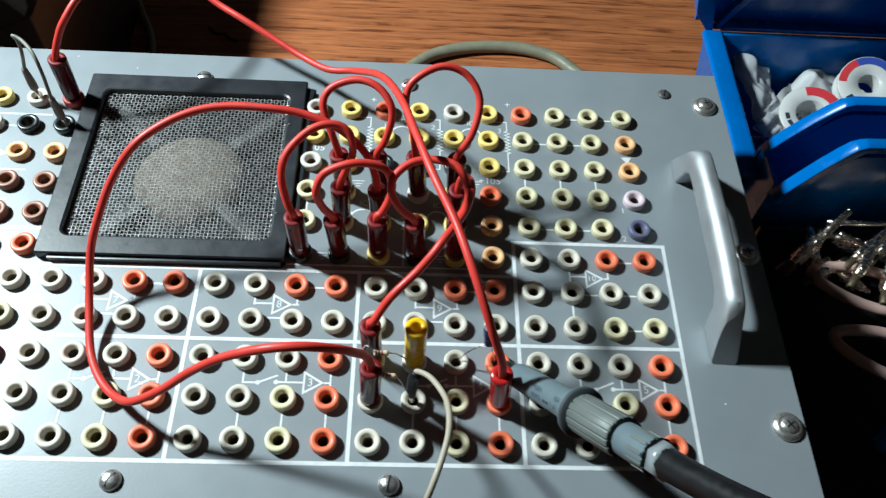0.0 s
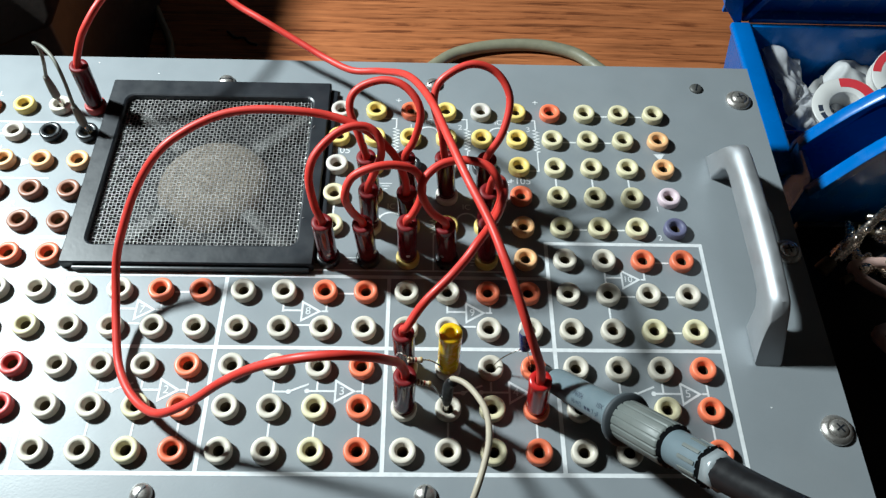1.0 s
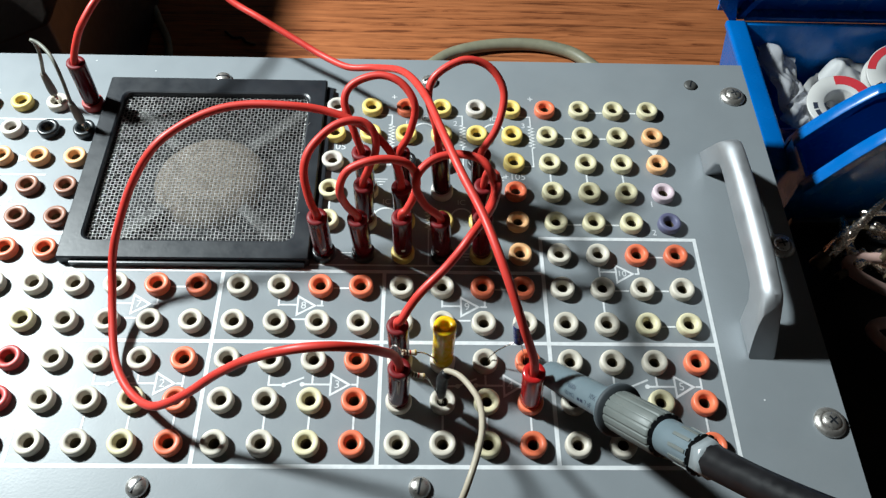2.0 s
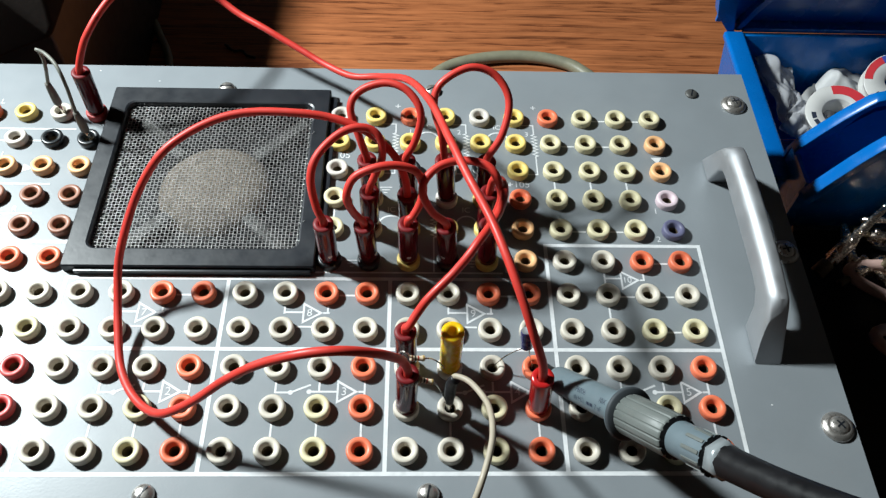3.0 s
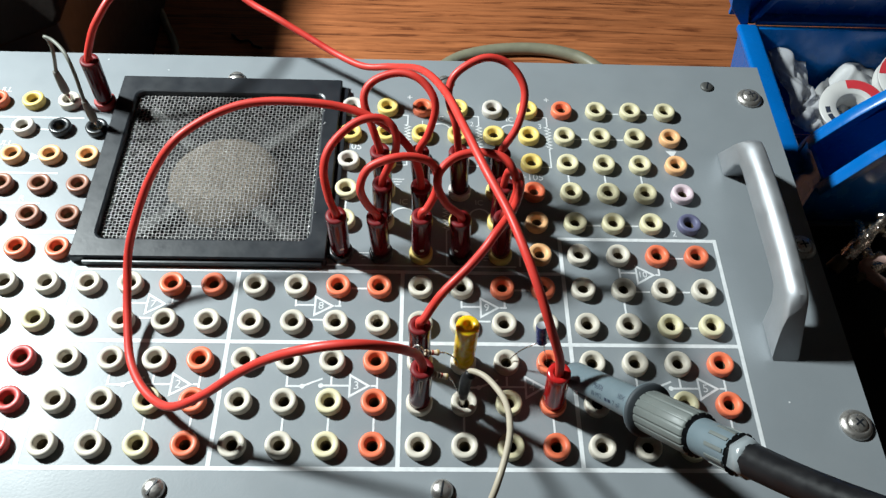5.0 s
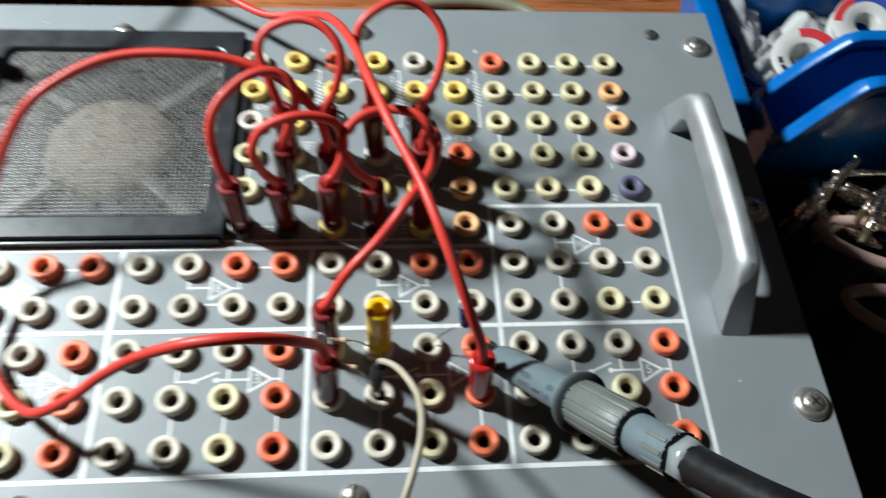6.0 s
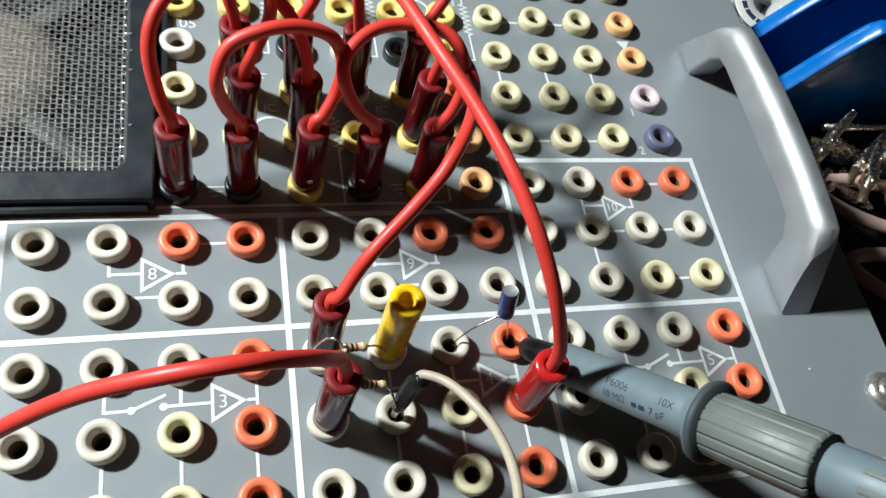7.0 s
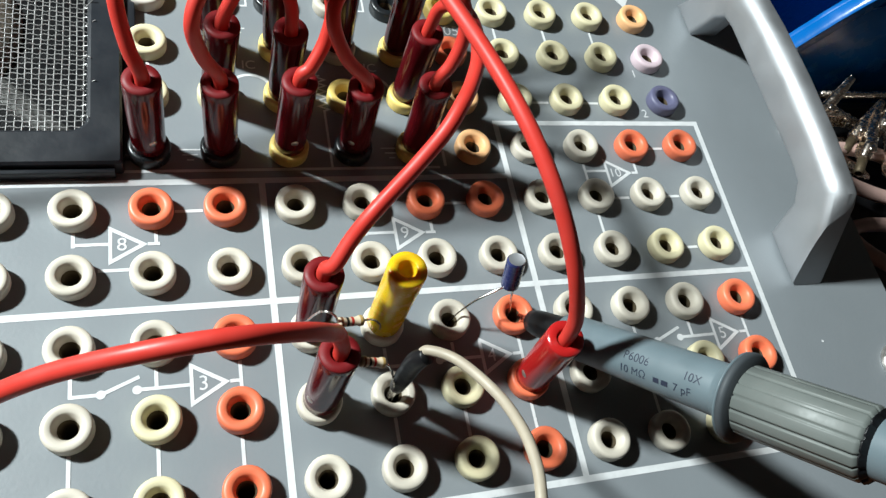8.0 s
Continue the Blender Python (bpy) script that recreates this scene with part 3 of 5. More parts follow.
def rack_screw(x, y, turn):
    washer = part("cup_washer", lathe(bmesh.new(), [(0.0082, 0), (0.0084, 0.0006), (0.0078, 0.0016), (0.0062, 0.0028), (0.0052, 0.0030), (0.0048, 0.0026)], 32), M_STEEL, computer, "dull cup washer", pose(x, y, 0.0001) @ Matrix.Scale(0.84, 4))
    head = part("screw_head", lathe(bmesh.new(), [(0.0051, 0.0022), (0.0050, 0.0030), (0.0040, 0.0040), (0.0022, 0.0046), (0, 0.0047)], 28), M_STEEL, washer, "phillips screw head")
    bm = bmesh.new()
    for k in range(2):
        c0, s0 = math.cos(radians(turn + 90 * k)), math.sin(radians(turn + 90 * k))
        q = [(-0.0026, -0.00045), (0.0026, -0.00045), (0.0026, 0.00045), (-0.0026, 0.00045)]
        prism(bm, [(u * c0 - v * s0, u * s0 + v * c0) for u, v in q], 0.0036 + 0.00002 * k, 0.00474 + 0.00002 * k)
    part("cross_slot", bm, M_BLACK, head, smooth=False)


for x, y, turn in ((0.248, 0.1655, 70), (-0.0187, 0.1642, 5), (0.0977, 0.1646, 30), (-0.019, -0.0652, 60), (0.0953, -0.0652, 80), (-0.135, -0.0652, 40)):
    slot_screw(x, y, turn)
for x, y, turn in ((0.2705, 0.1568, 15), (0.2728, -0.0365, 35), (0.2735, 0.0550, 10)):
    rack_screw(x, y, turn)


# handle
def handle():
    outer = [(-0.0065, 0), (0.0065, 0.0275), (0.0095, 0.0312), (0.0140, 0.0320), (0.0300, 0.0336), (0.0520, 0.0344), (0.0740, 0.0341), (0.0900, 0.0330), (0.0955, 0.0322), (0.0985, 0.0300), (0.1150, 0)]
    inner = [(0.1000, 0), (0.0950, 0.0145), (0.0915, 0.0186), (0.0860, 0.0196), (0.0290, 0.0196), (0.0220, 0.0186), (0.0170, 0.0140), (0.0135, 0)]
    line = outer + inner
    bm = bmesh.new()
    xa, xb = 0.2435, 0.2565
    lo = [bm.verts.new((xa, y, z)) for y, z in line]
    hi = [bm.verts.new((xb - 0.0045 * min(1, z / 0.03), y, z)) for y, z in line]
    bm.faces.new(lo), bm.faces.new(hi[::-1])
    n = len(line)
    for k in range(n):
        bm.faces.new((lo[k], hi[k], hi[(k + 1) % n], lo[(k + 1) % n]))
    bmesh.ops.recalc_face_normals(bm, faces=bm.faces)
    along = [e for e in bm.edges if abs(e.verts[0].co.y - e.verts[1].co.y) > 1e-5 or abs(e.verts[0].co.z - e.verts[1].co.z) > 1e-5]
    outer_side = [e for e in along if max(v.co.x for v in e.verts) > xa + 0.001]
    bmesh.ops.bevel(bm, geom=outer_side, offset=0.0016, segments=3, affect="EDGES", profile=0.5)
    rim = {(round(y, 5), round(z, 5)) for y, z in outer}
    on_rim = lambda e: all((round(v.co.y, 5), round(v.co.z, 5)) in rim for v in e.verts)  # noqa: E731
    flat = lambda: [e for e in bm.edges if max(v.co.x for v in e.verts) < xa + 1e-5 and len(e.link_faces) == 2 and e.calc_face_angle(0) > 0.5]  # noqa: E731
    bmesh.ops.bevel(bm, geom=[e for e in flat() if not on_rim(e)], offset=0.0018, segments=3, affect="EDGES", profile=0.5)
    bmesh.ops.bevel(bm, geom=[e for e in flat() if on_rim(e)], offset=0.0050, segments=7, affect="EDGES", profile=0.5)
    bmesh.ops.triangulate(bm, faces=[f for f in bm.faces if len(f.verts) > 4])
    return bm


part("handle", handle(), M_ALU, computer, "polished cast aluminium carrying handle")


# speaker
def rounded(x0, x1, y0, y1, r, n=5):
    pts = []
    for cx, cy, a0 in ((x1 - r, y0 + r, -90), (x1 - r, y1 - r, 0), (x0 + r, y1 - r, 90), (x0 + r, y0 + r, 180)):
        pts += [(cx + r * math.cos(radians(a0 + 90 * k / n)), cy + r * math.sin(radians(a0 + 90 * k / n))) for k in range(n + 1)]
    return pts


def ring_frame(bm, outer, inner, levels):
    """levels: (z, how far the outer and the inner outline are drawn in)."""
    loops = []
    for which, z in levels:
        loops.append([bm.verts.new((x, y, z)) for x, y in which])
    n = len(loops[0])
    for a, b in zip(loops, loops[1:]):
        for k in range(n):
            bm.faces.new((a[k], a[(k + 1) % n], b[(k + 1) % n], b[k]))


bm = bmesh.new()
sx0, sx1, sy0, sy1 = SPK
ox0, ox1, oy0, oy1 = OPEN
ring_frame(bm, None, None, [
    (rounded(sx0, sx1, sy0, sy1, 0.0008), 0.0), (rounded(sx0, sx1, sy0, sy1, 0.0008), 0.0048), (rounded(sx0 + 0.0006, sx1 - 0.0006, sy0 + 0.0006, sy1 - 0.0006, 0.0008), 0.0055),
    (rounded(ox0 - 0.0012, ox1 + 0.0012, oy0 - 0.0012, oy1 + 0.0012, 0.0052), 0.0055), (rounded(ox0 - 0.0004, ox1 + 0.0004, oy0 - 0.0004, oy1 + 0.0004, 0.0048), 0.0050),
    (rounded(ox0, ox1, oy0, oy1, 0.0045), 0.0040), (rounded(ox0, ox1, oy0, oy1, 0.0045), -0.004)])
bmesh.ops.recalc_face_normals(bm, faces=bm.faces)
speaker_frame = part("speaker_frame", bm, M_BLACK, computer, "black moulded speaker frame", smooth=False)
# Black strips beside and below the frame imitate its side and shadow.
bm = bmesh.new()
box(bm, sx1 + 0.0002, sx1 + 0.0036, sy0 + 0.004, sy1 - 0.004, 0.0001, 0.003, 0.0004)
box(bm, sx0 + 0.006, sx1 - 0.002, sy0 - 0.0017, sy0 - 0.0002, 0.0001, 0.0034, 0.0004)
part("gasket", bm, M_BLACK, speaker_frame, "black strips standing in for frame side and shadow")


def woven(n, x0, x1, y0, y1, z, r):
    bm = bmesh.new()
    verts, faces = [], []
    nx = ny = n
    px, py = (x1 - x0) / nx, (y1 - y0) / ny
    amp = r * 1.15
    for way in (0, 1):
        count, steps = (ny, nx) if way == 0 else (nx, ny)
        for i in range(count):
            base = len(verts)
            jit = random.uniform(-0.03, 0.03)
            for k in range(steps + 1):
                sgn = 1 if (i + k + way) % 2 else -1
                drift = 0.06 * math.sin(i * 0.7 + k * 0.23)
                if way == 0:
                    cx, cy = x0 + k * px, y0 + (i + 0.5 + jit + drift) * py
                else:
                    cx, cy = x0 + (i + 0.5 + jit + drift) * px, y0 + k * py
                cz = z + amp * sgn * (1.5 if way == 0 else 0.8) - (0.00012 if way else 0) + 0.0008 * math.sin((cx - x0) / (x1 - x0) * math.pi) * math.sin((cy - y0) / (y1 - y0) * math.pi)
                for dx, dz in ((-r, 0), (0, r), (r, 0), (0, -r)):
                    verts.append((cx, cy + dx, cz + dz) if way == 0 else (cx + dx, cy, cz + dz))
            for k in range(steps):
                for q in range(4):
                    a, b = base + 4 * k + q, base + 4 * k + (q + 1) % 4
                    faces.append((a, b, b + 4, a + 4))
    bm.free()
    me = bpy.data.meshes.new("speaker_mesh")
    me.from_pydata(verts, [], faces)
    me.polygons.foreach_set("use_smooth", [True] * len(faces))
    me.materials.append(M_MESH)
    return me


gauze = part("speaker_mesh", woven(54, ox0 + 0.0002, ox1 - 0.0002, oy0 + 0.0002, oy1 - 0.0002, 0.0022, 0.00021), None, speaker_frame, "woven dull steel wire gauze")
tagged(gauze, kind="stuff")
fray = random.Random(4)
bm = bmesh.new()
for k in range(9):
    y = oy0 + 0.006 + k * 0.0098 + fray.uniform(-0.002, 0.002)
    reach = fray.uniform(0.0012, 0.0034)
    tube(bm, spline([(ox1 - 0.0016, y, 0.0028), (ox1 - 0.0004 + reach * 0.3, y + fray.uniform(-0.0006, 0.0006), 0.0048), (ox1 - 0.0006 + reach, y + fray.uniform(-0.0022, 0.0014), 0.0058 + fray.uniform(0, 0.0010))], 4), 0.00014, 6)
part("frayed_strands", bm, M_MESH, speaker_frame, "frayed wire ends along the cut gauze edge")
SC = (-0.0172, 0.0980)
bm = bmesh.new()
box(bm, ox0 - 0.002, ox1 + 0.002, oy0 - 0.002, oy1 + 0.002, -0.012, -0.010)
part("baffle", bm, M_RUBBER, speaker_frame, "dark speaker baffle", smooth=False)
part("cone", lathe(bmesh.new(), [(0.0, -0.0016), (0.006, -0.0014), (0.012, -0.0016), (0.018, -0.0023), (0.0225, -0.0034), (0.026, -0.0052), (0.0285, -0.0076), (0.0295, -0.0098)], 48, pose(*SC, 0)), M_CONE, speaker_frame, "tan paper speaker cone")
for a in (45, 135, 225, 315):
    bm = bmesh.new()
    box(bm, 0.0275, 0.064, -0.0032, 0.0032, -0.0070, -0.0035, 0.0008)
    part("spoke", bm, M_SPOKE, speaker_frame, at=pose(*SC, 0, 0, 0, a))


# ---- patch leads ----
PLUG_LEN = 0.0295
plug_profile = [(0.0039, 0.0), (0.0044, 0.0006), (0.0045, 0.004), (0.0047, 0.026), (0.0047, 0.0289), (0.0045, 0.0295), (0.0025, 0.0295), (0.0022, 0.0292), (0.0021, 0.022), (0.0, 0.0215)]
plug_mats = [0, 0, 0, 0, 1, 1, 1, 1, 1]
plug_mesh = mesh_of("plug", lathe(bmesh.new(), plug_profile, 28, mats=plug_mats), [M_PLUG, M_PLUG_LIT_TOP])
bright_plug_mesh = mesh_of("plug", lathe(bmesh.new(), plug_profile, 28), M_PLUG_RED)
set_screw_mesh = mesh_of("set_screw", lathe(bmesh.new(), [(0.0011, 0.0038), (0.0011, 0.0044), (0.0009, 0.0046), (0, 0.0046)], 12), M_STEEL)


def plug_axis(c, r, ax, ay):
    base = Vector(((c + 0.5) * P, (r + 0.5) * P, 0.0040))
    d = Vector((ax, ay, math.sqrt(1 - ax * ax - ay * ay)))
    return base, d


def plug(parent, spec, turn=0.0, mesh=None):
    base, d = plug_axis(*spec)
    ob = part("plug", mesh or plug_mesh, None, parent, at=Matrix.Translation(base) @ upright(d) @ pose(0, 0, 0, 0, 0, turn))
    part("set_screw", set_screw_mesh, None, ob, "small steel set screw", pose(0, 0, 0.007) @ pose(0, 0, 0, 90, 0, 0))
    return base + d * (PLUG_LEN - 0.006), base + d * (PLUG_LEN + 0.002)


def patch_lead(label, first, last, points, turn=(0, 0), radius=0.00182, rounds=1, end_mesh=None):
    root = thing("patch_lead", label, "patch lead", Matrix.Translation(plug_axis(*first)[0]), "red patch leads on the panel")
    inv = root.matrix_basis.inverted()
    root_at = Matrix(inv)
    a0, a1 = plug(root, first, turn[0])
    b0, b1 = plug(root, last, turn[1], end_mesh)
    line = spline(smoothed([a0, a1] + list(points) + [b1, b0], rounds), 7)
    part("cable", tube(bmesh.new(), line, radius), M_WIRE, root, "glossy red silicone cable")
    for child in root.children:
        child.matrix_basis = root_at @ child.matrix_basis
    return root


PLUG = {
    "A": (4, -1, -0.01, 0.05), "B": (4, -2, 0.03, 0.05), "E": (7, -2, -0.08, 0.0), "R": (-5, 7, 0.07, -0.05),
    "G1": (2, 2, 0.0, -0.04), "G2": (3, 2, -0.03, -0.06), "G3": (4, 2, 0.0, -0.03), "G4": (5, 2, -0.06, -0.07), "G5": (6, 2, -0.05, -0.04),
    "H2": (3, 3, 0.03, -0.06), "H3": (4, 3, -0.02, -0.10), "H5": (6, 3, -0.01, -0.05),
    "I2": (3, 4, -0.04, -0.04), "I3": (4, 4, -0.05, -0.05), "I4": (5, 4, -0.07, -0.03), "I5": (6, 4, -0.03, -0.06),
}
patch_lead("long red patch lead arching across the whole panel", PLUG["R"], PLUG["E"], [
    (-0.0790, 0.1465, 0.0465), (-0.0745, 0.1510, 0.0530), (-0.0695, 0.1580, 0.0580), (-0.0625, 0.1670, 0.0620), (-0.0510, 0.1850, 0.0610), (-0.0370, 0.1960, 0.0510), (-0.0215, 0.1970, 0.0370), (-0.0093, 0.1905, 0.0315), (0.0038, 0.1825, 0.0295),
    (0.0150, 0.1765, 0.0265), (0.0262, 0.1705, 0.0235), (0.0395, 0.1620, 0.0215), (0.0546, 0.1503, 0.0245), (0.07, 0.1424, 0.032), (0.0848, 0.1213, 0.05), (0.0952, 0.0934, 0.064), (0.103, 0.0631, 0.073), (0.1103, 0.0393, 0.076), (0.1185, 0.0192, 0.075), (0.1242, 0.0022, 0.073), (0.1294, -0.0115, 0.067),
    (0.1343, -0.0215, 0.057), (0.139, -0.0269, 0.044)], (200, 12), rounds=0, end_mesh=bright_plug_mesh)
patch_lead("red patch lead looping over the speaker in a wide curve", PLUG["B"], PLUG["H3"], [
    (0.0848, -0.0264, 0.043), (0.0815, -0.0300, 0.0535), (0.0751, -0.0326, 0.0620), (0.0635, -0.0352, 0.0690), (0.0496, -0.0360, 0.0680), (0.0326, -0.0347, 0.0570), (0.0176, -0.0352, 0.0440), (0.0033, -0.0373, 0.0300),
    (-0.0110, -0.0381, 0.0190), (-0.0214, -0.0330, 0.0115), (-0.0312, -0.0233, 0.0072), (-0.0388, -0.0100, 0.0052), (-0.0424, 0.0070, 0.0088), (-0.0435, 0.0190, 0.0140), (-0.0432, 0.0306, 0.0225), (-0.0395, 0.0400, 0.0330), (-0.0325, 0.0530, 0.0460),
    (-0.0211, 0.0621, 0.06), (-0.0094, 0.0708, 0.065), (0.0046, 0.0773, 0.068), (0.019, 0.0801, 0.069), (0.0361, 0.0799, 0.069), (0.0506, 0.0795, 0.067), (0.0629, 0.077, 0.064), (0.0727, 0.0744, 0.058),
    (0.0803, 0.0699, 0.051), (0.0843, 0.0655, 0.042)], (150, 190), rounds=0)
patch_lead("red patch lead rising steeply to the crowded plugs", PLUG["A"], PLUG["H5"], [
    (0.0870, -0.0085, 0.0385), (0.0905, -0.0048, 0.0432), (0.0952, -0.0010, 0.0488), (0.1045, 0.0066, 0.0545), (0.1106, 0.0115, 0.0605), (0.1150, 0.0172, 0.0630), (0.1190, 0.0238, 0.0620), (0.1240, 0.0345, 0.0585), (0.1275, 0.0475, 0.0540), (0.1276, 0.0580, 0.050), (0.1247, 0.0645, 0.044)], (180, 170), rounds=0)
patch_lead("short red patch lead bent into an arch", PLUG["G4"], PLUG["G5"], [
    (0.0965, 0.0460, 0.043), (0.0924, 0.0493, 0.051), (0.0933, 0.0538, 0.056), (0.1001, 0.0594, 0.059), (0.1098, 0.0614, 0.060), (0.1194, 0.0582, 0.061), (0.1242, 0.0537, 0.058), (0.1268, 0.0508, 0.049), (0.1250, 0.0476, 0.041)], (10, 180), rounds=0)
patch_lead("short red patch lead bent into an arch", PLUG["G2"], PLUG["G3"], [
    (0.0618, 0.0456, 0.043), (0.0595, 0.0463, 0.053), (0.0627, 0.0508, 0.060), (0.0711, 0.053, 0.064), (0.0806, 0.0548, 0.064), (0.089, 0.0552, 0.06), (0.0924, 0.054, 0.052), (0.0915, 0.0514, 0.044), (0.0880, 0.0474, 0.038)], (90, 5), rounds=0)
patch_lead("short red patch lead bent beside the speaker", PLUG["G1"], PLUG["H2"], [
    (0.0452, 0.0490, 0.042), (0.0434, 0.0553, 0.053), (0.0459, 0.0621, 0.06), (0.0534, 0.0701, 0.064), (0.0607, 0.0737, 0.066), (0.0684, 0.0748, 0.065), (0.0733, 0.0723, 0.061), (0.0740, 0.0688, 0.053), (0.0705, 0.0655, 0.044)], (18, 30), rounds=0)
patch_lead("short red patch lead in a round arch", PLUG["I2"], PLUG["I3"], [
    (0.0629, 0.0868, 0.045), (0.0587, 0.095, 0.056), (0.0629, 0.1006, 0.062), (0.0746, 0.1022, 0.066), (0.0849, 0.0985, 0.065), (0.0912, 0.0912, 0.058), (0.0885, 0.0857, 0.045)], (0, 60), rounds=0)
patch_lead("short red patch lead in a tall round arch", PLUG["I4"], PLUG["I5"], [
    (0.101, 0.0896, 0.046), (0.0973, 0.0979, 0.056), (0.1004, 0.1044, 0.064), (0.1132, 0.1098, 0.069), (0.1252, 0.1086, 0.066), (0.1322, 0.1005, 0.058), (0.1296, 0.0893, 0.047)], (0, 60), rounds=0)

# loose yellow plug
yellow_mesh = mesh_of("plug_body", lathe(bmesh.new(), [(r * 1.04, z) for r, z in plug_profile[:6]] + [(0.0025, 0.0295), (0.00235, 0.0292), (0.0023, 0.0262), (0.0016, 0.0248), (0.0, 0.0244)], 28), M_YELLOW)
base, d = plug_axis(5, -1, 0.01, 0.05)
loose = thing("banana_plug", "empty yellow plastic banana plug standing in a jack", "plug", Matrix.Translation(base) @ upright(d))
part("plug_body", yellow_mesh, None, loose)
part("set_screw", set_screw_mesh, None, loose, at=pose(0, 0, 0.006, 90, 0, 120))


# ---- small components ----
def leads(parent, points, radius=0.0003, name="wire_lead", material=None):
    return part(name, tube(bmesh.new(), spline(points, 6), radius, 7), material or M_TIN, parent)


def resistor(label, centre, direction, before, after):
    root = thing("resistor", label, "resistor", Matrix.Translation(centre), "resistors plugged across jacks")
    turn = upright(direction)
    prof = [(0, -0.0032), (0.0008, -0.0032), (0.00125, -0.0029), (0.00125, -0.0019), (0.00105, -0.0016), (0.00105, 0.0016), (0.00125, 0.0019), (0.00125, 0.0029), (0.0008, 0.0032), (0, 0.0032)]
    body = part("resistor_body", lathe(bmesh.new(), prof, 16), M_RES, root, at=turn)
    for k, z in enumerate((-0.0024, -0.0010, 0.0002, 0.0023)):
        r = 0.00128 if abs(z) > 0.0018 else 0.00108
        part("colour_band", lathe(bmesh.new(), [(r, z - 0.0003), (r, z + 0.0003)], 16), M_BANDS[k], body)
    c, dv = Vector(centre), Vector(direction).normalized()
    o = lambda pts: [Vector(p) - c for p in pts]  # noqa: E731
    leads(root, o([c - dv * 0.003] + before)), leads(root, o([c + dv * 0.003] + after))


resistor("small beige resistor with coloured bands beside the red plugs", (0.0905, -0.0188, 0.0300), (1, 0.12, -0.22), [(0.0862, -0.0182, 0.0335), (0.0836, -0.0165, 0.0315), (0.0818, -0.0140, 0.018), (0.0832, -0.0120, 0.0035)], [(0.0968, -0.0172, 0.0260), (0.1010, -0.0145, 0.0150), (0.1030, -0.0120, 0.0040)])
resistor("small beige resistor with red bands beside the red plugs", (0.0940, -0.0290, 0.0305), (1, -0.03, -0.35), [(0.0900, -0.0288, 0.0320), (0.0880, -0.0285, 0.0310)], [(0.0990, -0.0297, 0.0260), (0.1025, -0.0300, 0.0130), (0.1040, -0.0292, 0.0030)])

cap = thing("capacitor", "tiny dark blue electrolytic capacitor on bent wire legs", "capacitor", pose(0.1378, -0.0062, 0.0155) @ pose(0, 0, 0, -14, -6, 0))
part("can", lathe(bmesh.new(), [(0.0, 0), (0.0022, 0), (0.0025, 0.0004), (0.00235, 0.0010), (0.0025, 0.0016), (0.0025, 0.0102), (0.0022, 0.0107)], 24), M_CAP, cap)
part("can_top", lathe(bmesh.new(), [(0.0022, 0.0107), (0.0020, 0.01062), (0, 0.01062)], 24), M_ALU, cap, "bare aluminium can top")
part("stripe", lathe(bmesh.new(), [(0.00253, 0.0018), (0.00253, 0.0100)], 24), M_CAP, cap)
inv = cap.matrix_basis.inverted()
leads(cap, [inv @ Vector(p) for p in ((0.1388, -0.0068, 0.0155), (0.1398, -0.0078, 0.010), (0.1415, -0.0090, 0.003), (0.1422, -0.0095, -0.004))])
leads(cap, [inv @ Vector(p) for p in ((0.1369, -0.0066, 0.0155), (0.1345, -0.0070, 0.0150), (0.1290, -0.0080, 0.0105), (0.1255, -0.0090, 0.0050), (0.1240, -0.0094, -0.004))])


# ---- oscilloscope probe ----
PO, PU = Vector((0.1430, -0.0101, 0.0031)), Vector((0.3412, -0.6024, 0.7216)).normalized()
probe = thing("oscilloscope_probe", "blue-grey oscilloscope probe with ribbed grip hooked into a jack", "probe", Matrix.Translation(PO) @ upright(PU))
part("hook_tip", lathe(bmesh.new(), [(0, 0.001), (0.0009, 0.0015), (0.0011, 0.007)], 12), M_TIN, probe, "bare metal probe tip")
part("nose", lathe(bmesh.new(), [(0.0012, 0.006), (0.0030, 0.0064), (0.0036, 0.009), (0.0041, 0.020), (0.0041, 0.0205)], 24), M_RUBBER, probe, "black rubber nose")
part("barrel", lathe(bmesh.new(), [(0.0038, 0.0192), (0.0052, 0.0196), (0.0056, 0.022), (0.0060, 0.050), (0.0061, 0.0692)], 32), M_PROBE, probe, "smooth blue-grey barrel with printed rating")
part("flange", lathe(bmesh.new(), [(0.0061, 0.0655), (0.0064, 0.0668), (0.0074, 0.0680), (0.0090, 0.0687), (0.0098, 0.0690), (0.0098, 0.0693), (0.0061, 0.0693)], 40), M_PROBE, probe, "blue-grey flange flaring out of the barrel")
part("guard_ring", lathe(bmesh.new(), [(0.0060, 0.0694), (0.0096, 0.0694), (0.0100, 0.0698), (0.0100, 0.0706), (0.0094, 0.0712), (0.0060, 0.0713)], 40), M_FLANGE, probe, "dark grey rubber guard ring")


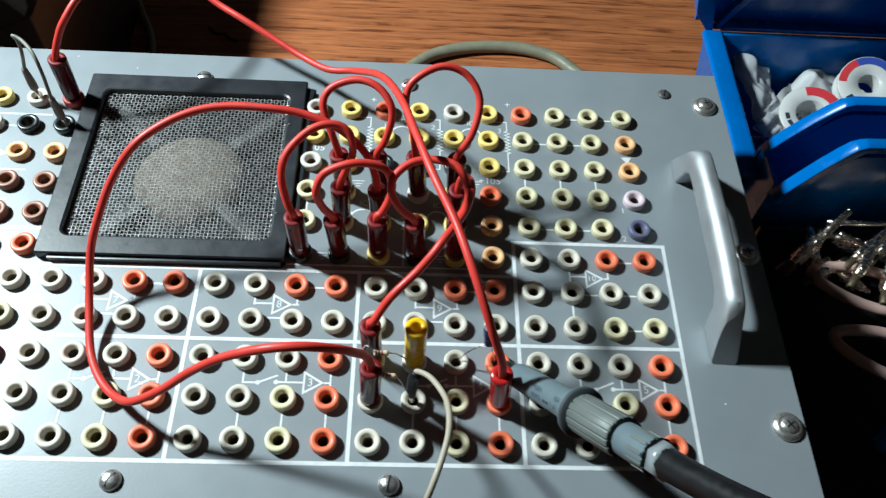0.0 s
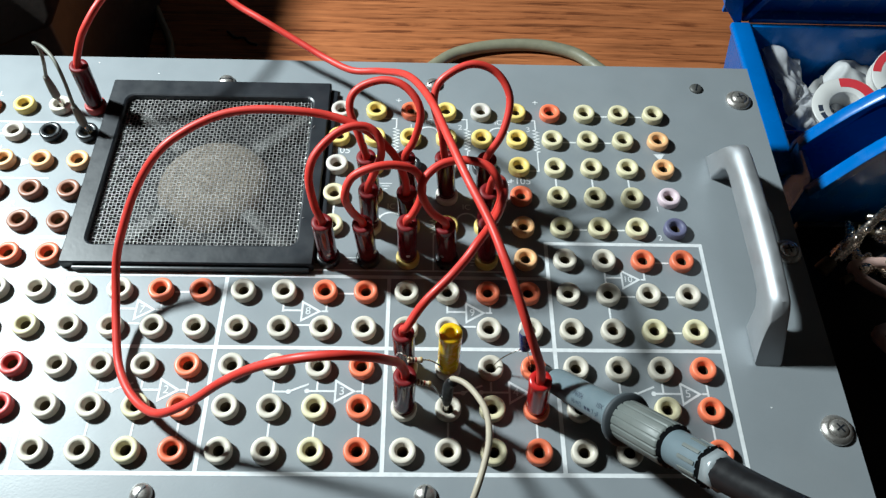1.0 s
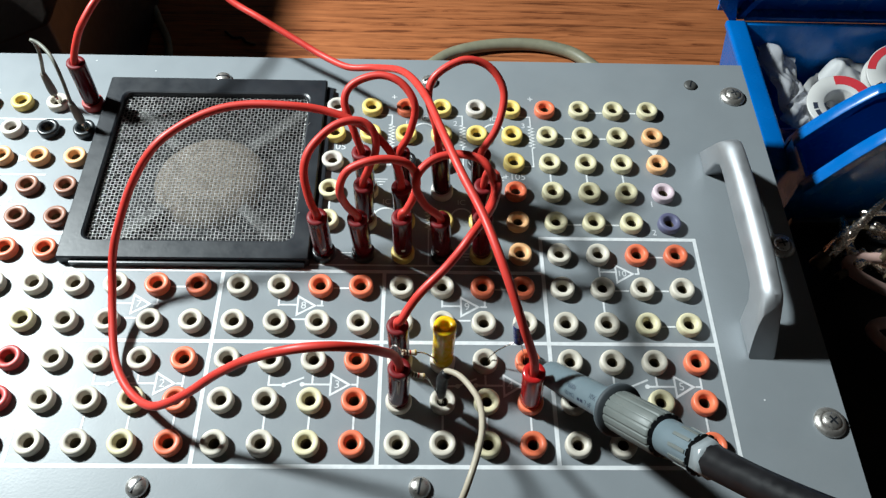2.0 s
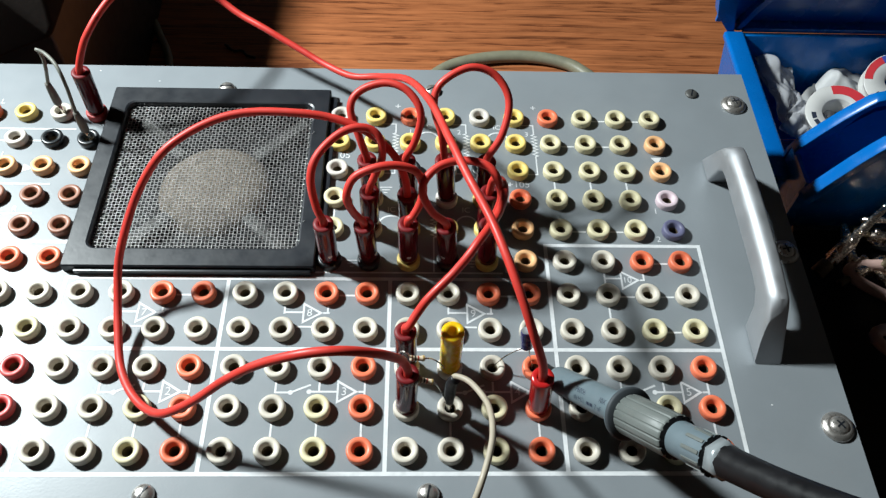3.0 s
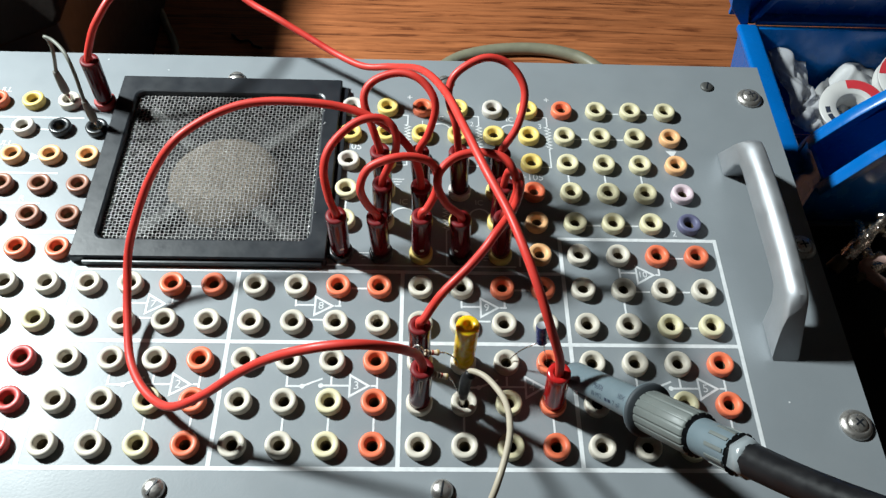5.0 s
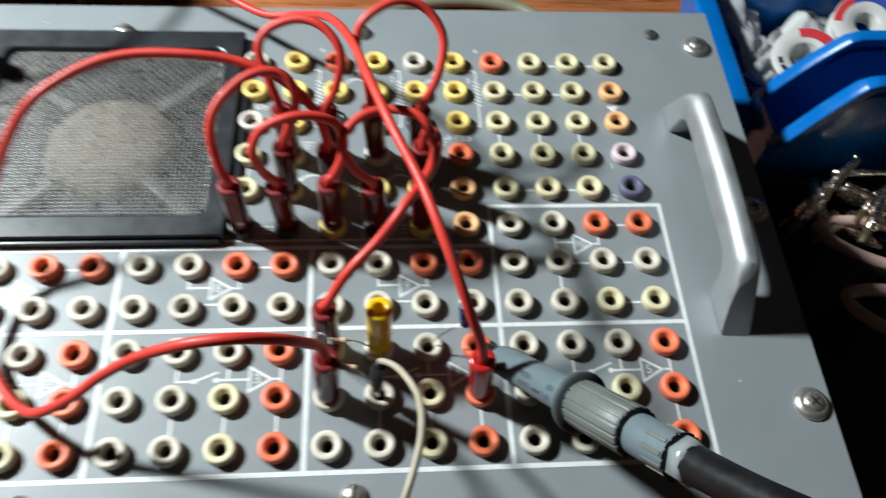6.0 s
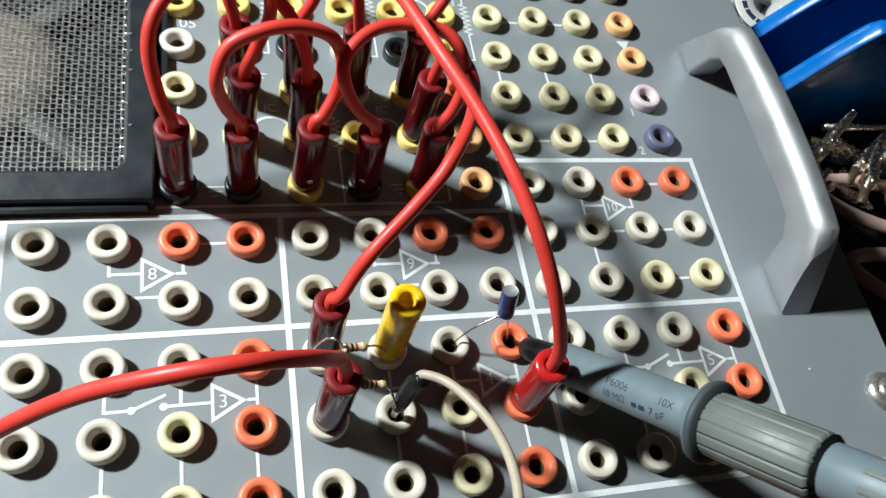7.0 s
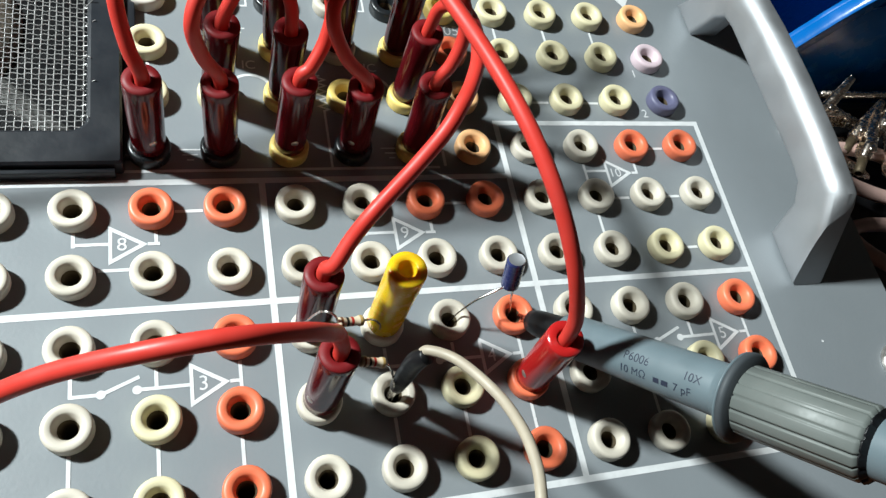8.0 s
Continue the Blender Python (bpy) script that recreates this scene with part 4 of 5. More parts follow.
def ribbed(z0, z1, r, ribs, depth, seg_per=6):
    bm = bmesh.new()
    n = ribs * seg_per
    rings = []
    for z, k0 in ((z0, 0.86), (z0 + 0.0008, 1.0), (z1 - 0.0008, 1.0), (z1, 0.88)):
        ring = []
        for i in range(n):
            ph = i % seg_per
            rr = (r - depth if ph in (0,) else r) * k0
            a = 2 * math.pi * i / n
            ring.append(bm.verts.new((rr * math.cos(a), rr * math.sin(a), z)))
        rings.append(ring)
    for a, b in zip(rings, rings[1:]):
        for i in range(n):
            j = (i + 1) % n
            bm.faces.new((a[i], a[j], b[j], b[i]))
    bm.faces.new(rings[0][::-1]), bm.faces.new(rings[-1])
    return bm


part("grip", ribbed(0.0708, 0.0970, 0.0076, 16, 0.0008, 9), M_GRIP, probe, "ribbed grey-green grip")
part("toothed_collar", ribbed(0.0966, 0.0982, 0.0075, 14, 0.0007), M_RUBBER, probe, "black toothed collar")
part("rear_barrel", lathe(bmesh.new(), [(0.0058, 0.0975), (0.0061, 0.0984), (0.0061, 0.1080), (0.0060, 0.1150)], 32), M_PROBE, probe, "blue-grey rear barrel")
for k in range(10):
    bm = bmesh.new()
    box(bm, 0.0059, 0.0064, -0.0006, 0.0006, 0.1062, 0.1140, 0.0001)
    part("rib", bm, M_GRIP, probe, at=pose(0, 0, 0, 0, 0, 36 * k))
part("rear_collar", ribbed(0.1146, 0.1160, 0.0068, 14, 0.0006), M_RUBBER, probe, "black toothed collar")
part("hex_ferrule", lathe(bmesh.new(), [(0.0050, 0.1159), (0.0064, 0.1162), (0.0064, 0.1192), (0.0058, 0.1205), (0.0050, 0.1207)], 6), M_FERRULE, probe, "glossy grey hexagonal ferrule")
tail = [(0, 0, 0.1165), (0, 0, 0.125), (0.0005, 0.000, 0.140), (0.002, 0.0005, 0.160), (0.006, 0.001, 0.190), (0.014, -0.004, 0.225), (0.03, -0.02, 0.262)]
part("cable_boot", tube(bmesh.new(), spline(tail[:5], 6), lambda u: 0.0054 - 0.0010 * u, 20), M_RUBBER, probe, "black rubber cable boot")
part("cable", tube(bmesh.new(), spline(tail[3:], 6), 0.0035, 16), M_RUBBER, probe, "black probe cable")


def wrap_text(text, size, z, angle, r):
    """Lettering along the barrel, bent round it."""
    ob = words(text, size, Matrix(), M_INKBLUE, probe, "rating_print")
    for v in ob.data.vertices:
        x, y = v.co.x, v.co.y
        a = radians(angle) - y / r
        v.co = (r * math.cos(a), r * math.sin(a), z + x)
    return ob


PRINT_ANGLE = 132
wrap_text("P6006", 0.0029, 0.0460, PRINT_ANGLE, 0.00598)
wrap_text("10 M\u03a9", 0.0027, 0.0455, PRINT_ANGLE + 32, 0.00599)
wrap_text("7 pF", 0.0027, 0.0590, PRINT_ANGLE + 32, 0.00611)
for bar_z, bar_w in ((0.0522, 0.0016), (0.0545, 0.0018)):
    bm = bmesh.new()
    rows = [[bm.verts.new((0.00607 * math.cos(a), 0.00607 * math.sin(a), z)) for a in (radians(PRINT_ANGLE + 26), radians(PRINT_ANGLE + 32), radians(PRINT_ANGLE + 38))] for z in (bar_z - bar_w / 2, bar_z + bar_w / 2)]
    for k in range(2):
        bm.faces.new((rows[0][k], rows[0][k + 1], rows[1][k + 1], rows[1][k]))
    part("print_bar", bm, M_INKBLUE, probe, "short bar of worn navy print")
wrap_text("10X", 0.0027, 0.0610, PRINT_ANGLE, 0.00613)

# ground lead with black sleeve
ground = thing("ground_lead", "off-white ground lead with black sleeved clip in a jack", "test lead", pose(0.1040, -0.0290, 0.0))
o = lambda pts: [Vector(p) - Vector((0.1040, -0.0290, 0.0)) for p in pts]  # noqa: E731
part("clip", tube(bmesh.new(), spline(o([(0.1043, -0.0288, -0.004), (0.1040, -0.0290, 0.004), (0.1036, -0.0293, 0.010)]), 5), 0.0012, 8), M_TIN, ground, "tinned metal clip")
part("sleeve", tube(bmesh.new(), spline(o([(0.1040, -0.0290, 0.010), (0.1040, -0.0291, 0.017), (0.1041, -0.0292, 0.026), (0.1046, -0.0294, 0.031), (0.1058, -0.0298, 0.0338)]), 5), lambda u: 0.0019 + 0.0005 * math.sin(u * 3), 14), M_RUBBER, ground, "black rubber sleeve")
part("cable", tube(bmesh.new(), spline(o([(0.1046, -0.0294, 0.0315), (0.1058, -0.0288, 0.0345), (0.1112, -0.033, 0.038), (0.1164, -0.0426, 0.043), (0.1177, -0.0506, 0.048), (0.1177, -0.0565, 0.051), (0.117, -0.0625, 0.053), (0.1149, -0.0705, 0.054), (0.1119, -0.079, 0.053), (0.108, -0.088, 0.044), (0.104, -0.102, 0.020), (0.10, -0.112, -0.03), (0.10, -0.12, -0.12), (0.10, -0.15, -0.166), (0.09, -0.20, -0.1678)]), 7), 0.0012, 12), M_LEAD, ground, "off-white cable")

# thin jumper between the white and the black jack
jump = thing("jumper_lead", "thin off-white jumper lead with two grey pin sleeves", "test lead", pose(-0.1048, 0.1429, 0.0))
o = lambda pts: [Vector(p) - Vector((-0.1048, 0.1429, 0.0)) for p in pts]  # noqa: E731
for a, b in (((-0.1040, 0.1425, 0.0040), (-0.1052, 0.1440, 0.0225)), ((-0.0852, 0.1238, 0.0035), (-0.0853, 0.1232, 0.0225))):
    a, b = Vector(a), Vector(b)
    tip = part("pin_sleeve", tube(bmesh.new(), o([a.lerp(b, t) for t in (0.25, 0.32, 0.5, 0.75, 0.94, 1.0)]), lambda u: 0.0019 + 0.0004 * math.sin(u * 5), 14), M_GREYLEAD, jump, "grey moulded pin sleeve")
    part("pin", tube(bmesh.new(), o([a.lerp(b, -0.3), a, a.lerp(b, 0.3)]), 0.00095, 10), M_TIN, tip, "bright metal pin")
part("cable", tube(bmesh.new(), spline(o([(-0.1051, 0.1439, 0.0215), (-0.1036, 0.1440, 0.0270), (-0.1012, 0.1427, 0.0340), (-0.1003, 0.1432, 0.0400), (-0.1006, 0.1435, 0.0445), (-0.1010, 0.1428, 0.0464), (-0.0967, 0.1408, 0.0458), (-0.0905, 0.1346, 0.0455), (-0.0872, 0.1300, 0.0425), (-0.0860, 0.1272, 0.0350), (-0.0856, 0.1250, 0.0280), (-0.0853, 0.1232, 0.0215)]), 6), 0.00095, 10), M_JUMP, jump, "thin grey-green cable")

# ---- behind the panel ----
mains = thing("mains_cable", "olive-grey mains cable lying on the desk", "cable", pose(0.17, 0.37, DESK))
o = lambda pts: [Vector(p) - Vector((0.17, 0.37, DESK)) for p in pts]  # noqa: E731
part("cable", tube(bmesh.new(), spline(o([(0.02, 0.19, -0.1645), (0.06, 0.30, -0.1645), (0.1045, 0.3555, -0.1645), (0.1352, 0.3735, -0.1645), (0.1766, 0.3800, -0.1645), (0.2123, 0.3755, -0.1645), (0.2383, 0.3592, -0.1645), (0.27, 0.31, -0.1645), (0.28, 0.2, -0.1645)]), 7), 0.0055, 14), M_GREENCABLE, mains)
cord = thing("thin_cord", "thin dark olive cord hanging on the desk", "cable", pose(-0.14, 0.37, DESK))
o = lambda pts: [Vector(p) - Vector((-0.14, 0.37, DESK)) for p in pts]  # noqa: E731
part("cable", tube(bmesh.new(), spline(o([(-0.125, 0.30, -0.1665), (-0.132, 0.368, -0.1665), (-0.150, 0.41, -0.1665), (-0.166, 0.452, -0.1665), (-0.170, 0.55, -0.1665)]), 7), 0.0034, 10), M_GREENCABLE, cord)
scrap = thing("wire_scrap", "bit of black wire lying on the desk", "wire", pose(-0.07, 0.386, DESK))
part("cable", tube(bmesh.new(), spline([(0.012, -0.008, 0.0012), (0.004, -0.005, 0.0012), (-0.001, 0.001, 0.0012), (-0.009, 0.001, 0.0012), (-0.017, 0.009, 0.0012)], 6), 0.0011, 8), M_RUBBER, scrap)

def hull(points):
    bm = bmesh.new()
    for q in points:
        bm.verts.new(q)
    bmesh.ops.convex_hull(bm, input=bm.verts)
    bmesh.ops.dissolve_limit(bm, angle_limit=0.01, verts=bm.verts, edges=bm.edges)
    bmesh.ops.bevel(bm, geom=bm.edges[:], offset=0.003, segments=3, affect="EDGES", profile=0.5)
    return bm


CASE = Vector((-0.28, 0.33, DESK))
case = thing("instrument_case", "dark taupe instrument case with a sloping front on a black base", "instrument", Matrix.Translation(CASE))
low = [(-0.140, 0.229, -0.020), (-0.213, 0.174, -0.020), (-0.46, 0.174, -0.020), (-0.46, 0.47, -0.020), (-0.150, 0.47, -0.020)]
high = [(-0.261, 0.345, 0.140), (-0.285, 0.262, 0.140), (-0.46, 0.262, 0.140), (-0.46, 0.47, 0.140), (-0.225, 0.47, 0.140)]
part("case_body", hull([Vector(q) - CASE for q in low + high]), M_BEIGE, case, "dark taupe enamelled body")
part("case_base", prism(bmesh.new(), [(x * 0.96 - 0.012 - CASE.x, y * 0.96 + 0.018 - CASE.y) for x, y, z in low], 0.0, 0.148, 0.002), M_BLACK, case, "black base of the case")


# ---- blue organiser beside the panel ----
def bevelled(bm, off=0.0012):
    bmesh.ops.bevel(bm, geom=[e for e in bm.edges if len(e.link_faces) == 2 and e.calc_face_angle(0) > 0.4], offset=off, segments=2, affect="EDGES", profile=0.6)
    return bm


bin_rear = thing("storage_bin", "open blue plastic parts bin holding solder spools and bags", "storage box", pose(0.32, 0.16, DESK))


def at_bin(bm):
    bm.transform(Matrix.Translation((-0.32, -0.16, -DESK)))
    return bm


ZR = -0.055
bm = bmesh.new()
wall_at = [(0.334, DESK), (0.3155, ZR - 0.006), (0.3258, ZR - 0.006), (0.339, DESK)]
lo = [bm.verts.new((x, 0.160, z)) for x, z in wall_at]
hi = [bm.verts.new((x, 0.288, z)) for x, z in wall_at]
bm.faces.new(lo), bm.faces.new(hi[::-1])
for k in range(4):
    bm.faces.new((lo[k], hi[k], hi[(k + 1) % 4], lo[(k + 1) % 4]))
bmesh.ops.recalc_face_normals(bm, faces=bm.faces)
box(bm, 0.3125, 0.3272, 0.152, 0.2885, ZR - 0.0058, ZR, 0.0022, 3)
part("left_wall", at_bin(bm), M_BLUE, bin_rear, "blue side wall with a wide flat rim")
bm = bmesh.new()
box(bm, 0.3275, 0.60, 0.2850, 0.2890, DESK + 0.003, ZR - 0.002, 0.0008)
part("back_wall", at_bin(bm), M_BLUE, bin_rear)
bm = bmesh.new()
box(bm, 0.3275, 0.60, 0.172, 0.2848, DESK, DESK + 0.003)
box(bm, 0.596, 0.60, 0.172, 0.2848, DESK + 0.0031, ZR)
part("bin_floor", at_bin(bm), M_BLUE, bin_rear)
bm = bmesh.new()
box(bm, 0.3085, 0.60, 0.2986, 0.3015, -0.0560, 0.07, 0.001)
lid = part("lid", at_bin(bm), M_BLUE, bin_rear, "open blue lid with a raised rim")
for piece, y0, shape in (("lid_rim", 0.2885, ((0.3165, -0.0580), (0.3212, -0.0580), (0.3160, -0.0400), (0.3100, -0.0150), (0.3070, 0.0700), (0.2985, 0.0700), (0.2995, -0.0250), (0.3035, -0.0420))),
                         ("lid_rib", 0.2910, ((0.3216, -0.0575), (0.3262, -0.0575), (0.3340, -0.0400), (0.3460, -0.0200), (0.3540, 0.0700), (0.3490, 0.0700), (0.3415, -0.0190), (0.3300, -0.0375))),
                         ("lid_hinge_rim", 0.2895, ((0.3266, -0.0575), (0.5990, -0.0575), (0.5990, -0.0538), (0.3285, -0.0538)))):
    bm = prism(bmesh.new(), [(x, -z) for x, z in shape], y0, 0.2984, 0.0007)
    bm.transform(Matrix(((1, 0, 0, 0), (0, 0, 1, 0), (0, -1, 0, 0), (0, 0, 0, 1))))
    part(piece, at_bin(bm), M_BLUE, lid)


def bin_front(name, y, rim, label):
    """A chamfered upright front with a thick rolled lip."""
    pts = [(0.3235, DESK)] + [(x + 0.0005, z - 0.004) for x, z in rim] + [(0.5975, DESK)]
    bm = bmesh.new()
    lo = [bm.verts.new((x, y, z)) for x, z in pts]
    hi = [bm.verts.new((x, y + 0.003, z)) for x, z in pts]
    n = len(pts)
    bm.faces.new(lo), bm.faces.new(hi[::-1])
    for k in range(n):
        bm.faces.new((lo[k], hi[k], hi[(k + 1) % n], lo[(k + 1) % n]))
    bmesh.ops.recalc_face_normals(bm, faces=bm.faces)
    wall = part(name, at_bin(bevelled(bm, 0.0006)), M_BLUE, bin_rear, label)
    bm = bmesh.new()
    inner = [(x + (0.004 if x < 0.35 else 0.001 if x < 0.5 else -0.004), z - 0.0052) for x, z in rim]
    loops = []
    for yy, line in ((y - 0.0075, inner), (y - 0.0075, rim), (y - 0.0050, [(x, z + 0.0008) for x, z in rim]), (y - 0.0006, [(x, z + 0.0006) for x, z in rim]), (y - 0.0006, inner)):
        loops.append([bm.verts.new((x, yy, z)) for x, z in line])
    for a, b in zip(loops, loops[1:] + loops[:1]):
        for k in range(len(a) - 1):
            bm.faces.new((a[k], a[k + 1], b[k + 1], b[k]))
    bmesh.ops.recalc_face_normals(bm, faces=bm.faces)
    part("lip", at_bin(bevelled(bm, 0.001)), M_BLUE, wall, "thick rolled blue lip")
    bm = bmesh.new()
    bead = [(x + 0.0022, z - 0.0090) for x, z in rim[2:]]
    loops = [[bm.verts.new((x, yy, z + h)) for x, z in bead] for yy, h in ((y - 0.0062, -0.0012), (y - 0.0066, 0.0), (y - 0.0002, 0.0006), (y - 0.0002, -0.0016))]
    for a, b in zip(loops, loops[1:] + loops[:1]):
        for k in range(len(a) - 1):
            bm.faces.new((a[k], a[k + 1], b[k + 1], b[k]))
    bmesh.ops.recalc_face_normals(bm, faces=bm.faces)
    part("bead", at_bin(bm), M_BLUE, wall, "thin moulded bead under the lip")


bin_front("front_wall", 0.1660, [(0.3240, -0.0430), (0.3271, -0.0352), (0.3346, -0.0232), (0.3421, -0.0122), (0.3500, -0.0025), (0.3550, 0.0030), (0.3600, 0.0050), (0.40, 0.0056), (0.597, 0.0056)], "blue front wall with cut-off corner")
# Side wall added to block lamp light from the gap between the fronts.
bm = bmesh.new()
box(bm, 0.3250, 0.3280, 0.1345, 0.1655, DESK, -0.0425, 0.0008)
part("step_side", at_bin(bm), M_BLUE, bin_rear, "blue side wall added to keep light out between the two fronts")
bin_front("step_wall", 0.1300, [(0.3210, -0.0440), (0.3252, -0.0360), (0.3320, -0.0230), (0.3385, -0.0108), (0.3450, -0.0002), (0.3495, 0.0060), (0.3545, 0.0086), (0.40, 0.0094), (0.597, 0.0094)], "second blue wall with cut-off corner")


def spool(label, centre, axis, R, r, w, ring):
    root = thing("spool", label, "spool", Matrix.Translation(centre) @ upright(axis), "spools in the blue bin")
    part("hub", lathe(bmesh.new(), [(r, -w / 2), (R, -w / 2), (R, -w / 2 + 0.0015), (R * 0.9, -w / 2 + 0.002), (R * 0.9, w / 2 - 0.002), (R, w / 2 - 0.0015), (R, w / 2 - 0.0003), (R * 0.98, w / 2), (r * 1.05, w / 2), (r, w / 2 - 0.0006), (r * 0.96, -w / 2)], 48), M_SPOOL, root)
    for a0, a1, r0, r1, m in ring:
        bm = bmesh.new()
        n = 24
        lo = [bm.verts.new((r0 * math.cos(radians(a0 + (a1 - a0) * k / n)), r0 * math.sin(radians(a0 + (a1 - a0) * k / n)), w / 2 + 0.0002)) for k in range(n + 1)]
        hi = [bm.verts.new((r1 * math.cos(radians(a0 + (a1 - a0) * k / n)), r1 * math.sin(radians(a0 + (a1 - a0) * k / n)), w / 2 + 0.0002)) for k in range(n + 1)]
        for k in range(n):
            bm.faces.new((lo[k], hi[k], hi[k + 1], lo[k + 1]))
        part("paper_label", bm, m, root, smooth=False)
    return root


spool("white plastic solder spool with a red label band", (0.3875, 0.2260, -0.080), (-0.20, -0.22, 0.95), 0.0220, 0.0105, 0.017, [(5, 135, 0.0145, 0.0214, M_REDLABEL), (215, 232, 0.015, 0.018, M_INKBLUE), (236, 262, 0.015, 0.018, M_INKBLUE), (266, 276, 0.015, 0.018, M_INKBLUE)])
spool("white spool with a blue and red label", (0.432, 0.250, -0.070), (-0.22, -0.35, 0.9), 0.021, 0.007, 0.014, [(40, 140, 0.015, 0.0204, M_BLUELABEL), (140, 200, 0.015, 0.0204, M_REDLABEL), (240, 300, 0.014, 0.019, M_INKBLUE)])


def film_material():
    m = mat("thin_milky_plastic_film", (0.50, 0.50, 0.52), 0.25, var=0.06, scale=60, bump=0.1, bscale=160, spec=0.5)
    N, L = m.node_tree.nodes, m.node_tree.links
    clear, mix = N.new("ShaderNodeBsdfTransparent"), N.new("ShaderNodeMixShader")
    clear.inputs["Color"].default_value = (0.9, 0.91, 0.93, 1)
    mix.inputs["Fac"].default_value = 0.6
    L.new(clear.outputs["BSDF"], mix.inputs[1])
    L.new(N["Principled BSDF"].outputs["BSDF"], mix.inputs[2])
    L.new(mix.outputs["Shader"], N["Material Output"].inputs["Surface"])
    return m


M_FILM = film_material()


def bag(centre, turn, sx, sy, sz, seed, label, material):
    """A limp bag: two crumpled sheets that meet along a wavy hem."""
    rnd = random.Random(seed)
    off = Vector((rnd.uniform(0, 9), rnd.uniform(0, 9), rnd.uniform(0, 9)))
    bm = bmesh.new()
    n = 44
    for side in (1, -1):
        grid = []
        for i in range(n + 1):
            row = []
            for j in range(n + 1):
                u, v = 2 * i / n - 1, 2 * j / n - 1
                hem = (1 - u ** 6) * (1 - v ** 6)
                q = Vector((u, v, side * 0.3)) * 1.7 + off
                fold = abs(noise.noise(q * 0.75)) * 1.5 + 0.45 * abs(noise.noise(q * 1.6)) + 0.05 * noise.noise(q * 4)
                z = side * hem * 0.45 + (fold - 0.45) * 0.9 + 0.35 * noise.noise(Vector((u, v, 0)) * 1.2 + off)
                wob = 0.14 * noise.noise(Vector((u * 2, v * 2, 3)) + off)
                row.append(bm.verts.new(((u + wob) * sx, (v - wob) * sy, z * sz)))
            grid.append(row)
        for i in range(n):
            for j in range(n):
                quad = (grid[i][j], grid[i + 1][j], grid[i + 1][j + 1], grid[i][j + 1])
                bm.faces.new(quad if side > 0 else quad[::-1])
    return tagged(part("plastic_bag", bm, material, None, at=Matrix.Translation(centre) @ pose(0, 0, 0, *turn)), label, "bag")


bag((0.362, 0.256, -0.085), (8, 28, 10), 0.017, 0.034, 0.009, 3, "crumpled milky plastic bag in the blue bin", M_FILM)
bag((0.370, 0.222, -0.084), (6, 22, -25), 0.019, 0.017, 0.008, 5, "small crumpled milky bag in the blue bin", M_FILM)
bag((0.412, 0.256, -0.092), (-8, 6, 40), 0.036, 0.026, 0.014, 8, "larger crumpled white bag under the spools", M_BAG)
offcut = thing("wire_offcut", "bent bare wire offcut lying among the bags", "wire", pose(0.372, 0.232, -0.082))
part("wire", tube(bmesh.new(), spline([(-0.016, 0.006, 0.002), (-0.004, 0.004, 0.003), (0.008, -0.002, 0.002), (0.014, -0.010, -0.001)], 6), 0.0007, 8), M_TIN, offcut)

# black tray with clips and scissors
tray = thing("tool_tray", "black tool tray beside the panel", "tray", pose(0.42, 0.02, DESK))
bm = bmesh.new()
tx0, tx1, ty0, ty1 = -0.100, 0.15, -0.16, 0.098
box(bm, tx0, tx1, ty0, ty1, 0.0, 0.096, 0.003)
part("tray_body", bm, M_RUBBER, tray, "black tray block")
bm = bmesh.new()
for x0, x1, y0, y1 in ((tx0, tx1, ty0, ty0 + 0.004), (tx0, tx1, ty1 - 0.004, ty1), (tx1 - 0.004, tx1, ty0 + 0.0041, ty1 - 0.0041)):
    box(bm, x0, x1, y0, y1, 0.0962, 0.108, 0.001)
part("tray_rim", bm, M_BLACK, tray)
TZ = DESK + 0.096


